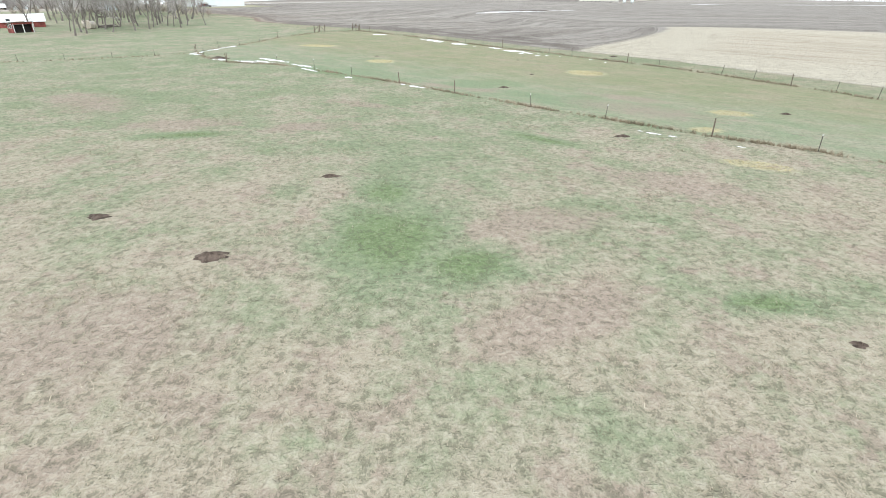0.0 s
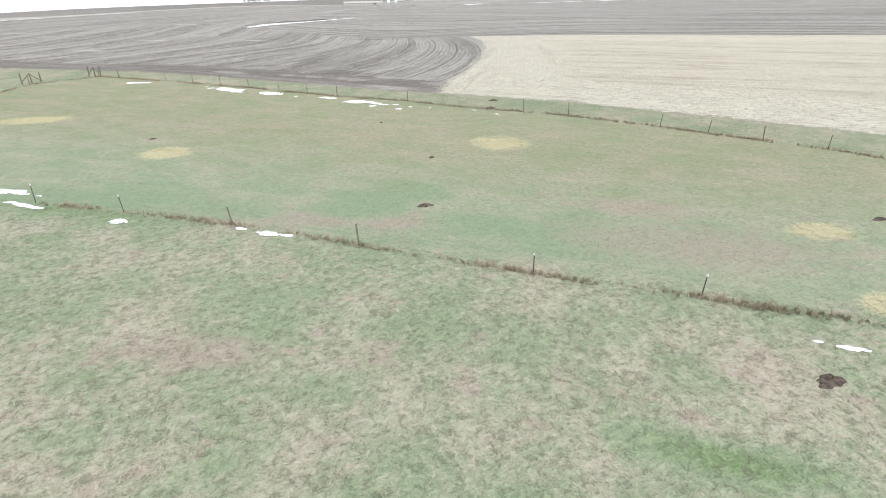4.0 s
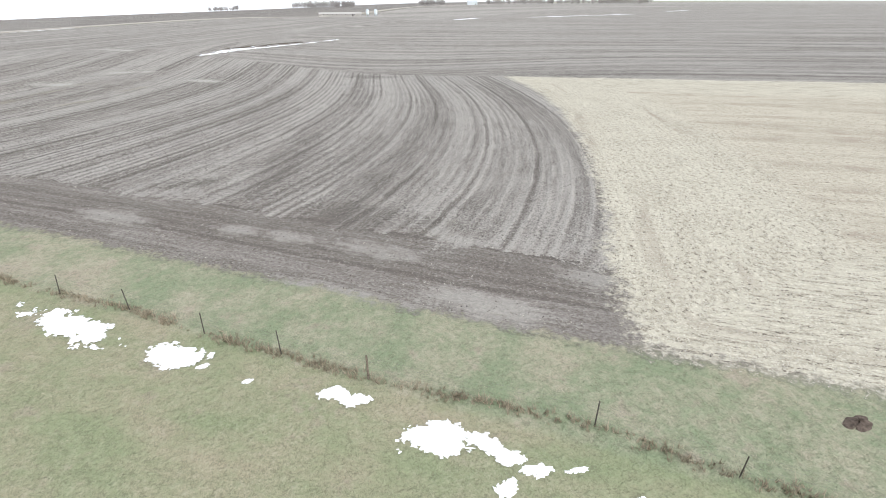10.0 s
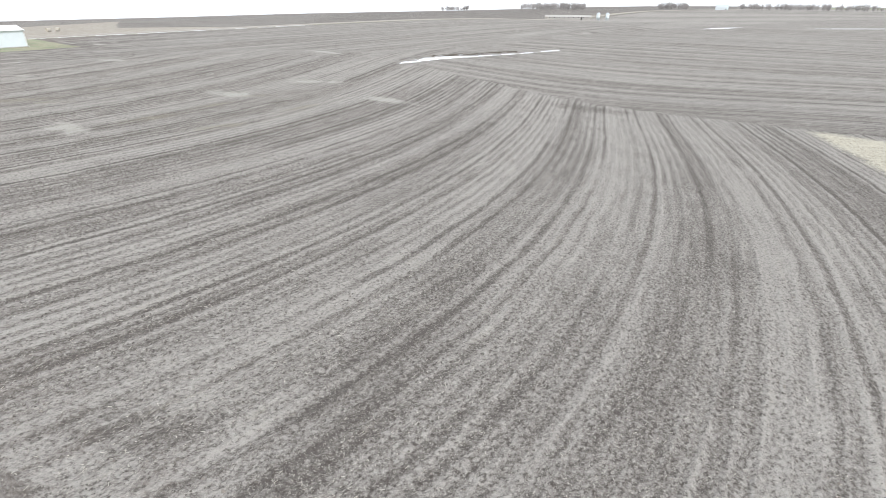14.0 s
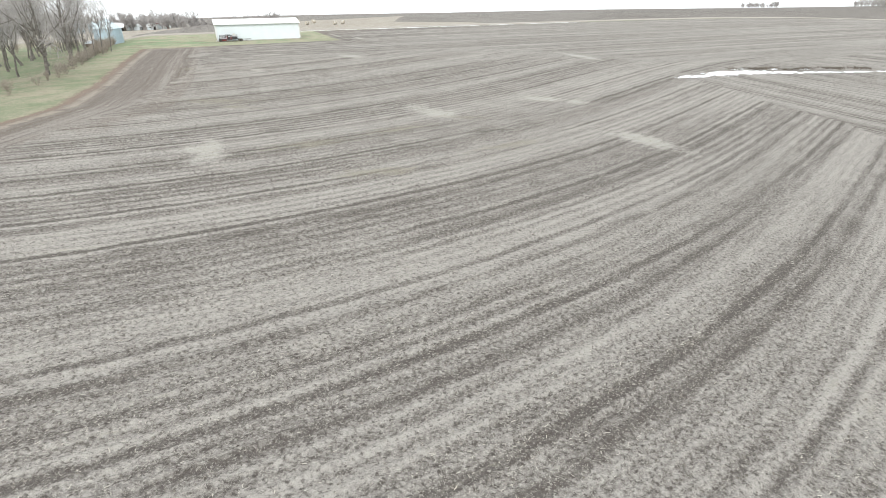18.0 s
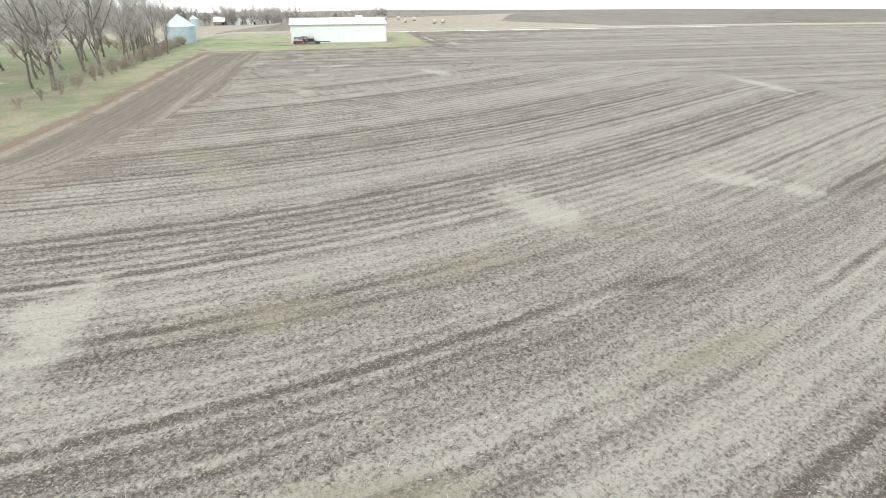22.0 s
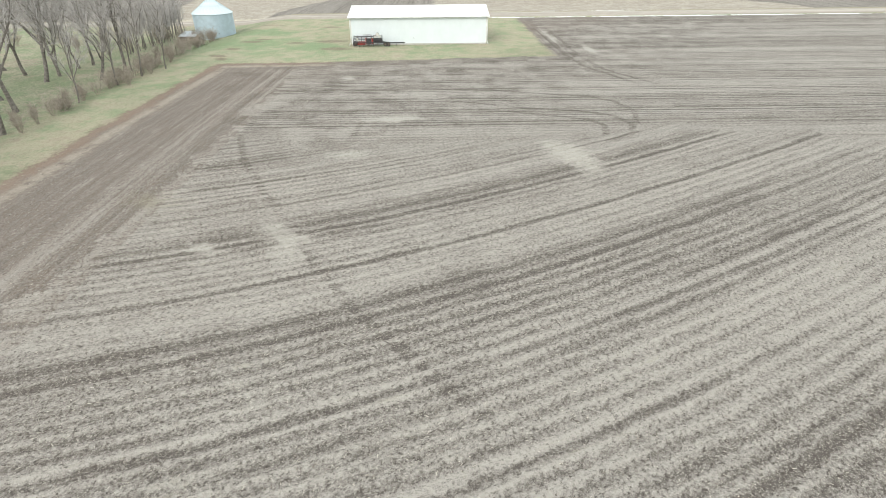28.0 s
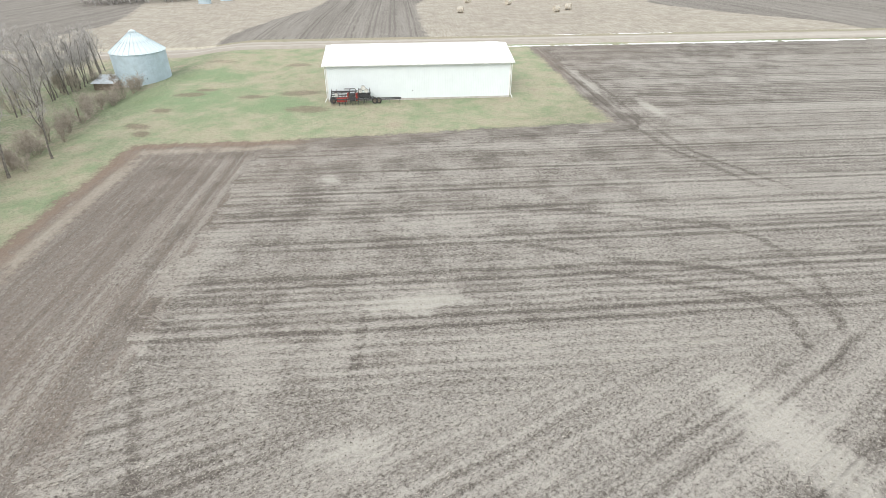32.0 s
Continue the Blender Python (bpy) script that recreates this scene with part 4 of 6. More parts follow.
def lean_to(x, y, turn, w, d, h0, h1, wall_mat, label, name="lean_to_shed", windows=0):
    s = thing(name, x, y, turn, label=label, category="shed")
    for nm, a, b_, hb in (("side_wall", (0, 0), (0, d), h1), ("side_wall", (w, 0), (w, d), h1)):
        bm = bmesh.new()
        t = 0.06
        for xo in (a[0], a[0] + t):
            poly(bm, ((xo, 0, -0.3), (xo, d, -0.3), (xo, d, h0), (xo, 0, h1)))
        part(nm, bm, wall_mat, s)
    part("back_wall", box(bmesh.new(), 0.06, w, d - 0.06, d, -0.3, h0), wall_mat, s)
    part("header", box(bmesh.new(), 0.06, w, 0, 0.06, h1 - 0.35, h1), wall_mat, s)
    for k in range(3):
        part("post", box(bmesh.new(), 0.06 + k * (w - 0.2) / 2, 0.2 + k * (w - 0.2) / 2, 0.0, 0.12, -0.3, h1 - 0.35, 0.01), TRIM_WHITE if windows else WOOD_POST, s)
    bm = bmesh.new()
    lo, hi = (h0 + 0.06) + (h0 - h1) / d * 0.3, (h1 + 0.06) + (h1 - h0) / d * 0.3
    for k in range(int((w + 0.6) / 0.2)):
        xa = -0.3 + k * 0.2
        poly(bm, ((xa, -0.3, hi), (xa + 0.15, -0.3, hi), (xa + 0.15, d + 0.3, lo), (xa, d + 0.3, lo)))
        poly(bm, ((xa + 0.15, -0.3, hi), (xa + 0.175, -0.3, hi + 0.03), (xa + 0.175, d + 0.3, lo + 0.03), (xa + 0.15, d + 0.3, lo)))
        poly(bm, ((xa + 0.175, -0.3, hi + 0.03), (xa + 0.2, -0.3, hi), (xa + 0.2, d + 0.3, lo), (xa + 0.175, d + 0.3, lo + 0.03)))
    part("roof", bm, TIN, s, "pale tin roof sheet")
    for k in range(windows):
        yy = d * (k + 0.7) / (windows + 0.4)
        win = part("window", box(bmesh.new(), -0.05, -0.005, yy - 0.4, yy + 0.4, 0.9, 1.7, 0.01), TRIM_WHITE, s)
        part("pane", box(bmesh.new(), -0.06, -0.045, yy - 0.32, yy + 0.32, 0.98, 1.62), GLASS_DARK, win)
    return s


lean_to(-146.2, 252.1, 222, 3.0, 2.6, 1.0, 1.5, WOOD_POST, "low tumbledown lean-to with a pale tin roof beside the bin", "low_lean_to")

# ---- the folded field machine against the shed ----


def wheel(parent, x, y, z, r, w):
    bm = bmesh.new()
    prof = [(r * 0.62, -w / 2), (r * 0.93, -w / 2), (r, -w / 3), (r, w / 3), (r * 0.93, w / 2), (r * 0.62, w / 2)]
    loops = [[bm.verts.new((x + a * math.cos(i * math.pi / 10), y + o, z + a * math.sin(i * math.pi / 10))) for i in range(20)] for a, o in prof]
    for lo, hi in zip(loops, loops[1:] + loops[:1]):
        for i in range(20):
            bm.faces.new((lo[i], hi[i], hi[(i + 1) % 20], lo[(i + 1) % 20]))
    t = part("wheel", bm, RUBBER, parent)
    bm = bmesh.new()
    bmesh.ops.create_cone(bm, cap_ends=True, segments=20, radius1=r * 0.63, radius2=r * 0.63, depth=w * 0.6, matrix=Matrix.Translation((x, y, z)) @ Matrix.Rotation(math.pi / 2, 4, "X"))
    rod(bm, (x, y - w * 0.42, z), (x, y + w * 0.42, z), r * 0.18)
    part("rim", bm, WOOD_POST, t, "dull brown wheel rim")


def field_machine():
    m = thing("corn_planter", -112.2 + 0.692 * 0.35 + 0.7216 * 1.7, 264.9 + 0.7216 * 0.35 - 0.692 * 1.7, 46.18, label="old red and dark iron planter folded against the shed wall", category="farm machine")
    for y in (0.0, 0.75):
        part("toolbar", box(bmesh.new(), 0.0, 5.6, y, y + 0.14, 0.62, 0.76, 0.012), DARK_IRON, m)
    for x in (0.3, 1.9, 3.4, 5.2):
        part("cross_bar", box(bmesh.new(), x, x + 0.1, 0.14, 0.75, 0.64, 0.74, 0.01), DARK_IRON, m)
    for x in (0.1, 0.75, 2.4, 3.1):
        bm = bmesh.new()
        rod(bm, (x, 0.1, 0.7), (x + 0.25, 0.15, 1.95), 0.05, seg=6)
        part("folded_arm", bm, DARK_IRON, m)
    part("upper_rail", box(bmesh.new(), 0.3, 3.6, 0.1, 0.22, 1.62, 1.76, 0.012), DARK_IRON, m)
    part("upper_rail", box(bmesh.new(), 1.9, 3.3, 0.4, 0.5, 1.86, 1.96, 0.012), DARK_IRON, m)
    part("seed_box", box(bmesh.new(), 0.85, 2.15, 0.05, 0.65, 0.30, 0.85, 0.06), RED_PAINT, m, "red seed box")
    part("seed_box", box(bmesh.new(), 2.5, 3.2, 0.05, 0.6, 0.42, 1.35, 0.05), DARK_IRON, m, "dark seed box")
    part("panel", box(bmesh.new(), 0.72, 1.05, -0.05, -0.02, 1.05, 1.5, 0.01), TANK_WHITE, m, "white panel plate")
    part("seed_box", box(bmesh.new(), 2.25, 2.45, 0.1, 0.6, 0.5, 1.5, 0.03), RED_PAINT, m, "narrow red box")
    part("seed_box", box(bmesh.new(), 3.3, 3.62, 0.1, 0.6, 0.45, 1.4, 0.03), RED_PAINT, m, "narrow red box")
    tine_rng = random.Random(9)
    for k in range(14):
        x, y0 = 0.25 + k * 0.34, tine_rng.uniform(0.0, 0.3)
        bm = bmesh.new()
        rod(bm, (x, y0, 0.55), (x + tine_rng.uniform(-0.2, 0.25), y0 - 0.1, tine_rng.uniform(1.2, 1.9)), 0.026, seg=5)
        rod(bm, (x, y0, 0.55), (x - 0.08, y0 - 0.3, 0.12), 0.026, seg=5)
        part("tine", bm, DARK_IRON, m)
    for k in range(8):
        bm = bmesh.new()
        rod(bm, (0.2 + k * 0.44, 0.45, 0.7), (0.24 + k * 0.44, 0.3, 1.64), 0.03, seg=6)
        part("upright", bm, DARK_IRON, m)
    for z in (1.05, 1.34):
        part("chain_guard", box(bmesh.new(), 0.2, 2.2, 0.5, 0.62, z, z + 0.12, 0.015), DARK_IRON, m)
    part("drive_case", box(bmesh.new(), 3.75, 5.15, 0.2, 0.6, 0.78, 1.3, 0.05), DARK_IRON, m, "dark drive case")
    for k in range(6):
        bm = bmesh.new()
        x = 0.35 + k * 0.82
        rod(bm, (x, 0.05, 0.66), (x - 0.05, -0.25, 0.3), 0.035, seg=6)
        bmesh.ops.create_cone(bm, cap_ends=True, segments=16, radius1=0.24, radius2=0.24, depth=0.02, matrix=Matrix.Translation((x, -0.28, 0.2)) @ Matrix.Rotation(math.pi / 2, 4, "Y"))
        part("row_unit", bm, DARK_IRON, m, "disc opener on a shank")
    for x, y, z in ((3.95, 0.3, 1.62), (4.72, 0.3, 1.62), (4.34, 0.4, 2.0)):
        bm = bmesh.new()
        bmesh.ops.create_cone(bm, cap_ends=True, segments=20, radius1=0.27, radius2=0.27, depth=0.45, matrix=Matrix.Translation((x, y, z)) @ Matrix.Rotation(math.pi / 2, 4, "X"))
        bmesh.ops.bevel(bm, geom=[e for e in bm.edges if len(e.link_faces) == 2 and e.calc_face_angle() > 1], offset=0.06, segments=2, affect="EDGES")
        drum = part("hopper", bm, TANK_WHITE, m, "round white hopper on its side")
        bm = bmesh.new()
        for o in (-0.2, 0.2):
            bmesh.ops.create_cone(bm, cap_ends=False, segments=20, radius1=0.285, radius2=0.285, depth=0.09, matrix=Matrix.Translation((x, y + o, z)) @ Matrix.Rotation(math.pi / 2, 4, "X"))
        part("hoop", bm, DARK_IRON, drum)
    for x in (3.7, 5.15):
        bm = bmesh.new()
        rod(bm, (x, 0.1, 0.7), (x, 0.1, 1.9), 0.045, seg=6)
        rod(bm, (x, 0.65, 0.7), (x, 0.65, 1.9), 0.045, seg=6)
        rod(bm, (x, 0.1, 1.4), (x, 0.65, 1.4), 0.04, seg=6)
        part("hopper_stand", bm, DARK_IRON, m)
    for z in (0.95, 1.38):
        part("shelf_rail", box(bmesh.new(), 3.65, 5.25, 0.06, 0.16, z, z + 0.1, 0.01), DARK_IRON, m)
    wheel(m, 5.75, 0.3, 0.40, 0.40, 0.22)
    wheel(m, 6.2, 0.3, 0.40, 0.40, 0.2)
    wheel(m, 0.35, 0.75, 0.42, 0.42, 0.24)
    for y in (0.0, 0.55):
        part("tongue_rail", box(bmesh.new(), 6.3, 9.1, y + 0.1, y + 0.2, 0.52, 0.64, 0.012), DARK_IRON, m)
    for x in (6.4, 7.6, 8.9):
        bm = box(bmesh.new(), x, x + 0.08, 0.2, 0.55, 0.54, 0.62)
        rod(bm, (x + 0.04, 0.37, -0.05), (x + 0.04, 0.37, 0.56), 0.03, seg=6)
        part("stand", bm, DARK_IRON, m)


field_machine()

# ---- round bales ----


def bale(x, y, turn, first=None):
    z = z_at(x, y)
    if first is not None:
        return copy_thing(first, pose(x, y, z, 0, 0, turn))
    b = thing("round_bale", x, y, turn, label="weathered tan round hay bale on corn stubble", category="hay bale", group="bales in the far stubble")
    bm = bmesh.new()
    rng = random.Random(4)
    loops = []
    for o in (-0.78, -0.74, -0.4, 0.0, 0.4, 0.74, 0.78):
        r = 0.86 if abs(o) < 0.76 else 0.78
        loops.append([bm.verts.new((o, (r + rng.uniform(-0.02, 0.02)) * math.cos(i * math.pi / 12), 0.82 + (r + rng.uniform(-0.02, 0.02)) * math.sin(i * math.pi / 12) * 0.97)) for i in range(24)])
    for lo, hi in zip(loops, loops[1:]):
        for i in range(24):
            bm.faces.new((lo[i], lo[(i + 1) % 24], hi[(i + 1) % 24], hi[i]))
    for lp, flip in ((loops[0], True), (loops[-1], False)):
        bm.faces.new(lp[::-1] if flip else lp)
    part("roll", bm, HAY, b)
    bm = bmesh.new()
    for o in (-0.5, -0.25, 0.0, 0.25, 0.5):
        bmesh.ops.create_cone(bm, cap_ends=False, segments=24, radius1=0.885, radius2=0.885, depth=0.025, matrix=Matrix.Translation((o, 0, 0.82)) @ Matrix.Rotation(math.pi / 2, 4, "Y"))
    part("twine", bm, TIN, b)
    return b


BALES = [(-155.5, 344, 30), (-159.5, 372, 80), (-136, 361.5, 60), (-136.5, 369, 10), (-193, 371, 40), (-191, 386, 100), (-193.5, 395, 20), (-204, 411, 70), (-176, 400.5, 50), (-189.5, 418, 120), (-174, 370, 0), (-200, 418, 30)]
one_bale = bale(*BALES[0])
for spot in BALES[1:]:
    bale(*spot, first=one_bale)

# ---- fences ----


def t_post():
    bm = bmesh.new()
    box(bm, -0.025, 0.025, -0.004, 0.004, -0.4, 1.28)
    box(bm, -0.004, 0.004, 0.004, 0.035, -0.4, 1.28)
    for k in range(12):
        box(bm, -0.012, 0.012, -0.012, -0.004, 0.15 + k * 0.09, 0.18 + k * 0.09)
    return bm


def wood_post(r=0.052, h=1.3):
    bm = bmesh.new()
    rod(bm, (0, 0, -0.4), (0.02, 0.01, h), r, r * 0.85, 8)
    return bm


def fence(label, posts, wires=(0.35, 0.65, 0.95, 1.15), tall=0.92, seed=1, tips=False):
    """Posts (x, y, kind) with sagging wires between them; w wooden, s steel."""
    rng = random.Random(seed)
    f = thing("wire_fence", posts[0][0], posts[0][1], label=label, category="fence", group="pasture fences")
    base = f.matrix_world.translation
    meshes = {}
    tops = []
    for x, y, kind in posts:
        z = z_at(x, y)
        if kind not in meshes:
            tmp = part("post" if kind == "w" else "steel_post", wood_post() if kind == "w" else t_post(), WOOD_POST if kind == "w" else STEEL_POST, f)
            meshes[kind] = tmp.data
            o = tmp
        else:
            o = new("post" if kind == "w" else "steel_post", meshes[kind])
            o.parent = f
        o.matrix_basis = pose(x - base.x, y - base.y, z - base.z, rng.uniform(-5, 5), rng.uniform(-6, 6), rng.uniform(0, 180)) @ Matrix.Diagonal((1, 1, tall * rng.uniform(0.9, 1.05), 1))
        if kind == "s" and tips:
            bm = box(bmesh.new(), -0.03, 0.03, -0.02, 0.04, 1.16, 1.285)
            cap = part("painted_tip", bm, TANK_WHITE, o, "white painted tip")
        tops.append(Vector((x - base.x, y - base.y, z - base.z)))
    for h in wires:
        bm = bmesh.new()
        for a, b in zip(tops, tops[1:]):
            pts = [a.lerp(b, u / 4) + Vector((0, 0, h * tall - 0.05 * math.sin(math.pi * u / 4))) for u in range(5)]
            for p, q in zip(pts, pts[1:]):
                rod(bm, p, q, 0.0025, seg=3)
        part("wire", bm, WIRE, f)
    return f


FENCE_A = [(38, 22.4, "s"), (32.3, 27.9, "s"), (26.7, 33.4, "s"), (21.8, 37.1, "w"), (16, 42.6, "s"), (10.9, 47.4, "s"), (4.4, 53.7, "w"), (-1.4, 59.2, "w"), (-7.2, 63.8, "s"), (-12.4, 67.8, "s"), (-18.1, 71.8, "s"), (-25.3, 73.8, "w")]
FENCE_B = [(49, 41.5, "s"), (46.2, 46, "w"), (42.9, 50.8, "s"), (41.4, 54.3, "s"), (39.3, 58.2, "w"), (37.3, 61.9, "s"), (35.5, 65.6, "s"), (30.9, 73, "s"), (27.9, 76.5, "w"), (21.8, 83.2, "s"), (19.1, 87.1, "s"),
           (12.5, 93.2, "w"), (9.6, 96.4, "s"), (6.7, 99.5, "s"), (3.5, 103.3, "s"), (0.2, 106.5, "s"), (-3.1, 110, "s"), (-6.4, 113, "s"), (-12.7, 120, "w"), (-15.6, 122.9, "w")]
FENCE_C = [(-25.3, 73.8, "w"), (-30.4, 79, "s"), (-34.2, 85.2, "w"), (-32.7, 90.1, "s"), (-31.2, 95.1, "s"), (-29.8, 101.3, "s"), (-28.8, 108.6, "w"), (-23.6, 120.4, "w"), (-15.6, 122.9, "w")]
FENCE_D = [(-33.8, 84, "w"), (-37.9, 80, "s"), (-42.3, 77.2, "s"), (-47.2, 74.7, "s"), (-52, 72.7, "s"), (-57.8, 70.5, "w"), (-64, 68.1, "s")]
fence("leaning steel and wooden posts with wire along rank grass", FENCE_A, seed=2, tips=True)
fence("line of steel posts and wire along the field margin", FENCE_B, seed=3)
fence("old wooden and steel posts with slack wire round the paddock", FENCE_C, seed=4)
fence("thin steel posts with wire crossing the pasture", FENCE_D, tall=0.72, seed=5)


def brace(x, y, turn, label):
    b = thing("corner_brace", x, y, turn, label=label, category="fence brace", group="fence corners")
    for k in range(3):
        bm = bmesh.new()
        rod(bm, (k * 1.1, 0, -0.4), (k * 1.1 + 0.05, 0.03, 1.45), 0.09, 0.075, 8)
        part("post", bm, WOOD_POST, b)
    for a, c in (((0, 0, 0.3), (1.1, 0, 1.3)), ((1.1, 0, 1.3), (2.2, 0, 0.3))):
        bm = bmesh.new()
        rod(bm, a, c, 0.05, seg=6)
        part("rail", bm, WOOD_POST, b)
    return b


brace(-24.7, 121.4, 10, "weathered wooden corner brace of three posts")
brace(-17.0, 124.0, -40, "weathered wooden fence brace at the field corner")

# a lone post by the bushes
lone = thing("gate_post", -130.0, 240.8, label="dark weathered lone post at the edge of the bushes", category="post")
bm = bmesh.new()
rod(bm, (0, 0, -0.4), (0.12, 0.05, 1.7), 0.09, 0.08, 8)
part("shaft", bm, WOOD_POST, lone)

# ---- snow ----


def snow(x, y, length, width, turn, seed, label="thin patch of old melting snow on grass", group="snow along the fences"):
    """A low cake of snow with a ragged, half-melted rim and holes; it follows the ground."""
    rng = np.random.default_rng(seed)
    nu, nw = int(min(96, max(16, length / 0.065))), int(min(44, max(12, width / 0.055)))
    u, w = np.meshgrid(np.linspace(-1.35, 1.35, nu), np.linspace(-1.35, 1.35, nw), indexing="ij")
    lu, lw = u * length / 2, w * width / 2
    cell = max(length / nu, 0.06)
    lu, lw = lu + rng.normal(0, 0.42 * length / nu, u.shape), lw + rng.normal(0, 0.42 * width / nw, u.shape)
    melt = sum(rng.uniform(0.5, 1.0) * g * np.sin(lu * f + rng.uniform(0, 6.3) + 1.4 * np.sin(lw * f * 1.3 + rng.uniform(0, 6.3))) for f, g in ((1.1, 0.24), (2.3, 0.30), (4.1, 0.32), (0.8 / cell, 0.24)))
    mask = 1.02 - np.hypot(u, w) ** 1.6 + melt + rng.normal(0, 0.26, u.shape)
    c, s = math.cos(radians(turn)), math.sin(radians(turn))
    px, py = x + lu * c - lw * s, y + lu * s + lw * c
    h = 0.02 + 0.06 * np.clip(mask, -0.6, 1.0) * min(1.0, width + 0.2)
    v = np.stack([px, py, land(px, py) + h], -1).reshape(-1, 3)
    k = np.arange(nu * nw).reshape(nu, nw)
    f = np.stack([k[:-1, :-1], k[1:, :-1], k[1:, 1:], k[:-1, 1:]], -1)
    keep = (mask[:-1, :-1] + mask[1:, :-1] + mask[1:, 1:] + mask[:-1, 1:]) > 0.5
    f = f[keep]
    used, back = np.unique(f, return_inverse=True)
    ob = mesh_of("snow_patch", v[used], back.reshape(f.shape), SNOW, smooth_faces=True)
    tagged(ob, label, "snow", group)


SNOWS = [(1, 103, 6.6, 1.7, -52), (5.4, 98.3, 2.9, 1.5, -35), (11.2, 92.7, 1.9, 0.9, -40), (13.5, 89.2, 2.7, 1.7, -30), (15.3, 87.7, 2.2, 0.8, -62), (14.7, 86.2, 0.9, 0.7, 10), (16, 86.4, 1.1, 0.6, -20), (17.2, 85.8, 0.8, 0.3, -20),
         (16.8, 83.5, 0.8, 0.5, -30), (18.3, 84, 0.6, 0.4, 0), (23.7, 79.5, 0.8, 0.4, -40), (24.9, 76.9, 0.6, 0.3, -50), (-10, 113.8, 3.3, 0.9, -30)]
SNOWS_B = [(-1.0, 58.4, 0.7, 0.35, -40), (0.4, 57.05, 1.3, 0.55, -42), (1.2, 56.4, 0.9, 0.4, -40), (-7.4, 62.4, 0.9, 0.6, -30), (-20.7, 74.4, 3.8, 0.9, -28), (-19.8, 76.1, 5.2, 0.9, -38), (-14.5, 70.9, 4.4, 0.8, -40), (-12.9, 67.5, 3.0, 0.5, -45),
           (17.4, 38.6, 0.5, 0.2, -42), (18.2, 37.7, 1.0, 0.28, -42), (19.1, 37.0, 0.5, 0.2, -40), (22.4, 34.4, 0.6, 0.2, -40), (-27.4, 76.4, 3.6, 0.9, -30), (-23, 74.5, 3.6, 1.2, -25)]
SNOWS_C = [(-33.5, 84, 4.2, 0.9, 80), (-32.3, 81.7, 1.8, 0.6, 20), (-32.1, 92, 5.4, 0.8, 72), (-32.7, 88.1, 2.0, 0.6, 60), (6.4, 97, 0.5, 0.3, 0), (8, 95.2, 0.4, 0.25, 0), (20, 82.6, 0.5, 0.25, 0)]
for seed, spot in enumerate(SNOWS + SNOWS_B + SNOWS_C):
    snow(*spot, seed + 1)
FIELD_SNOW = [(17.4, 245.8, 6, 2.2, 40), (22.5, 251.2, 8, 4.2, 42), (27.5, 254.4, 7, 3.8, 30), (32.5, 256.0, 7, 2.6, 20), (38.5, 258.2, 7, 1.8, 20), (44.5, 260.4, 6, 1.6, 22), (50.5, 262.8, 5, 1.6, 22), (58, 266.4, 7, 1.6, 24), (25.0, 256.8, 3.0, 1.0, 30), (31.5, 259.4, 2.2, 1.2, 60), (36.5, 261.0, 2.0, 0.8, 20)]
for seed, spot in enumerate(FIELD_SNOW):
    snow(*spot, seed + 60, "drift of old snow in a wet swale of the tilled field", "snow in the field")
for seed, (s0, s1, off, w) in enumerate(((16, 21, -5.4, 0.7), (23, 29, -5.6, 0.5), (31, 44, -5.5, 0.8), (45, 54, -5.6, 1.0), (57, 72, -5.7, 1.2), (71, 90, -5.8, 1.6), (89, 108, -5.8, 1.5), (109, 125, -5.7, 0.9), (128, 160, -5.8, 1.1), (46, 53, 5.6, 0.4), (60, 72, 5.6, 0.5))):
    p = ROAD_AT + ROAD_DIR * (s0 + s1) / 2 + ROAD_SIDE * off
    snow(p[0], p[1], s1 - s0 + 1, w, 46.9, seed + 90, "long strip of old snow in the road ditch", "snow along the road")
for seed, spot in enumerate(((164, 366, 26, 5, 30), (225, 357, 44, 4, -5), (262, 353, 30, 4, 0), (345, 380, 36, 4, 20), (-112, 200, 4, 1.2, 20))):
    snow(*spot, seed + 120, "far strip of old snow on the ground", "snow in the distance")

# ---- burrow mounds ----


def mound(x, y, r, seed, sunk=False):
    rng = np.random.default_rng(seed)
    k, rings = 28, 6
    a = np.linspace(0, 2 * np.pi, k, endpoint=False)
    edge = 1 + sum(rng.uniform(0.05, 0.14) * np.sin(m * a + rng.uniform(0, 6.3)) for m in (2, 3, 5, 8))
    v = []
    for j in range(rings + 1):
        q = max(j / rings, 0.03)
        px, py = x + edge * q * r * np.cos(a) * 1.25, y + edge * q * r * np.sin(a) * 0.8
        h = 0.22 * r * (1 - q * q) + rng.uniform(-0.03, 0.05, k) * (1 - q) - 0.04 * q
        v.append(np.stack([px, py, land(px, py) + h + 0.02], -1))
    v = np.concatenate(v)
    f = [(j * k + i, (j + 1) * k + i, (j + 1) * k + (i + 1) % k, j * k + (i + 1) % k) for j in range(rings) for i in range(k)]
    ob = mesh_of("dirt_mound", v, f, DIRT)
    tagged(ob, "small mound of dark dug-out soil in the grass", "dirt mound", "burrow mounds")


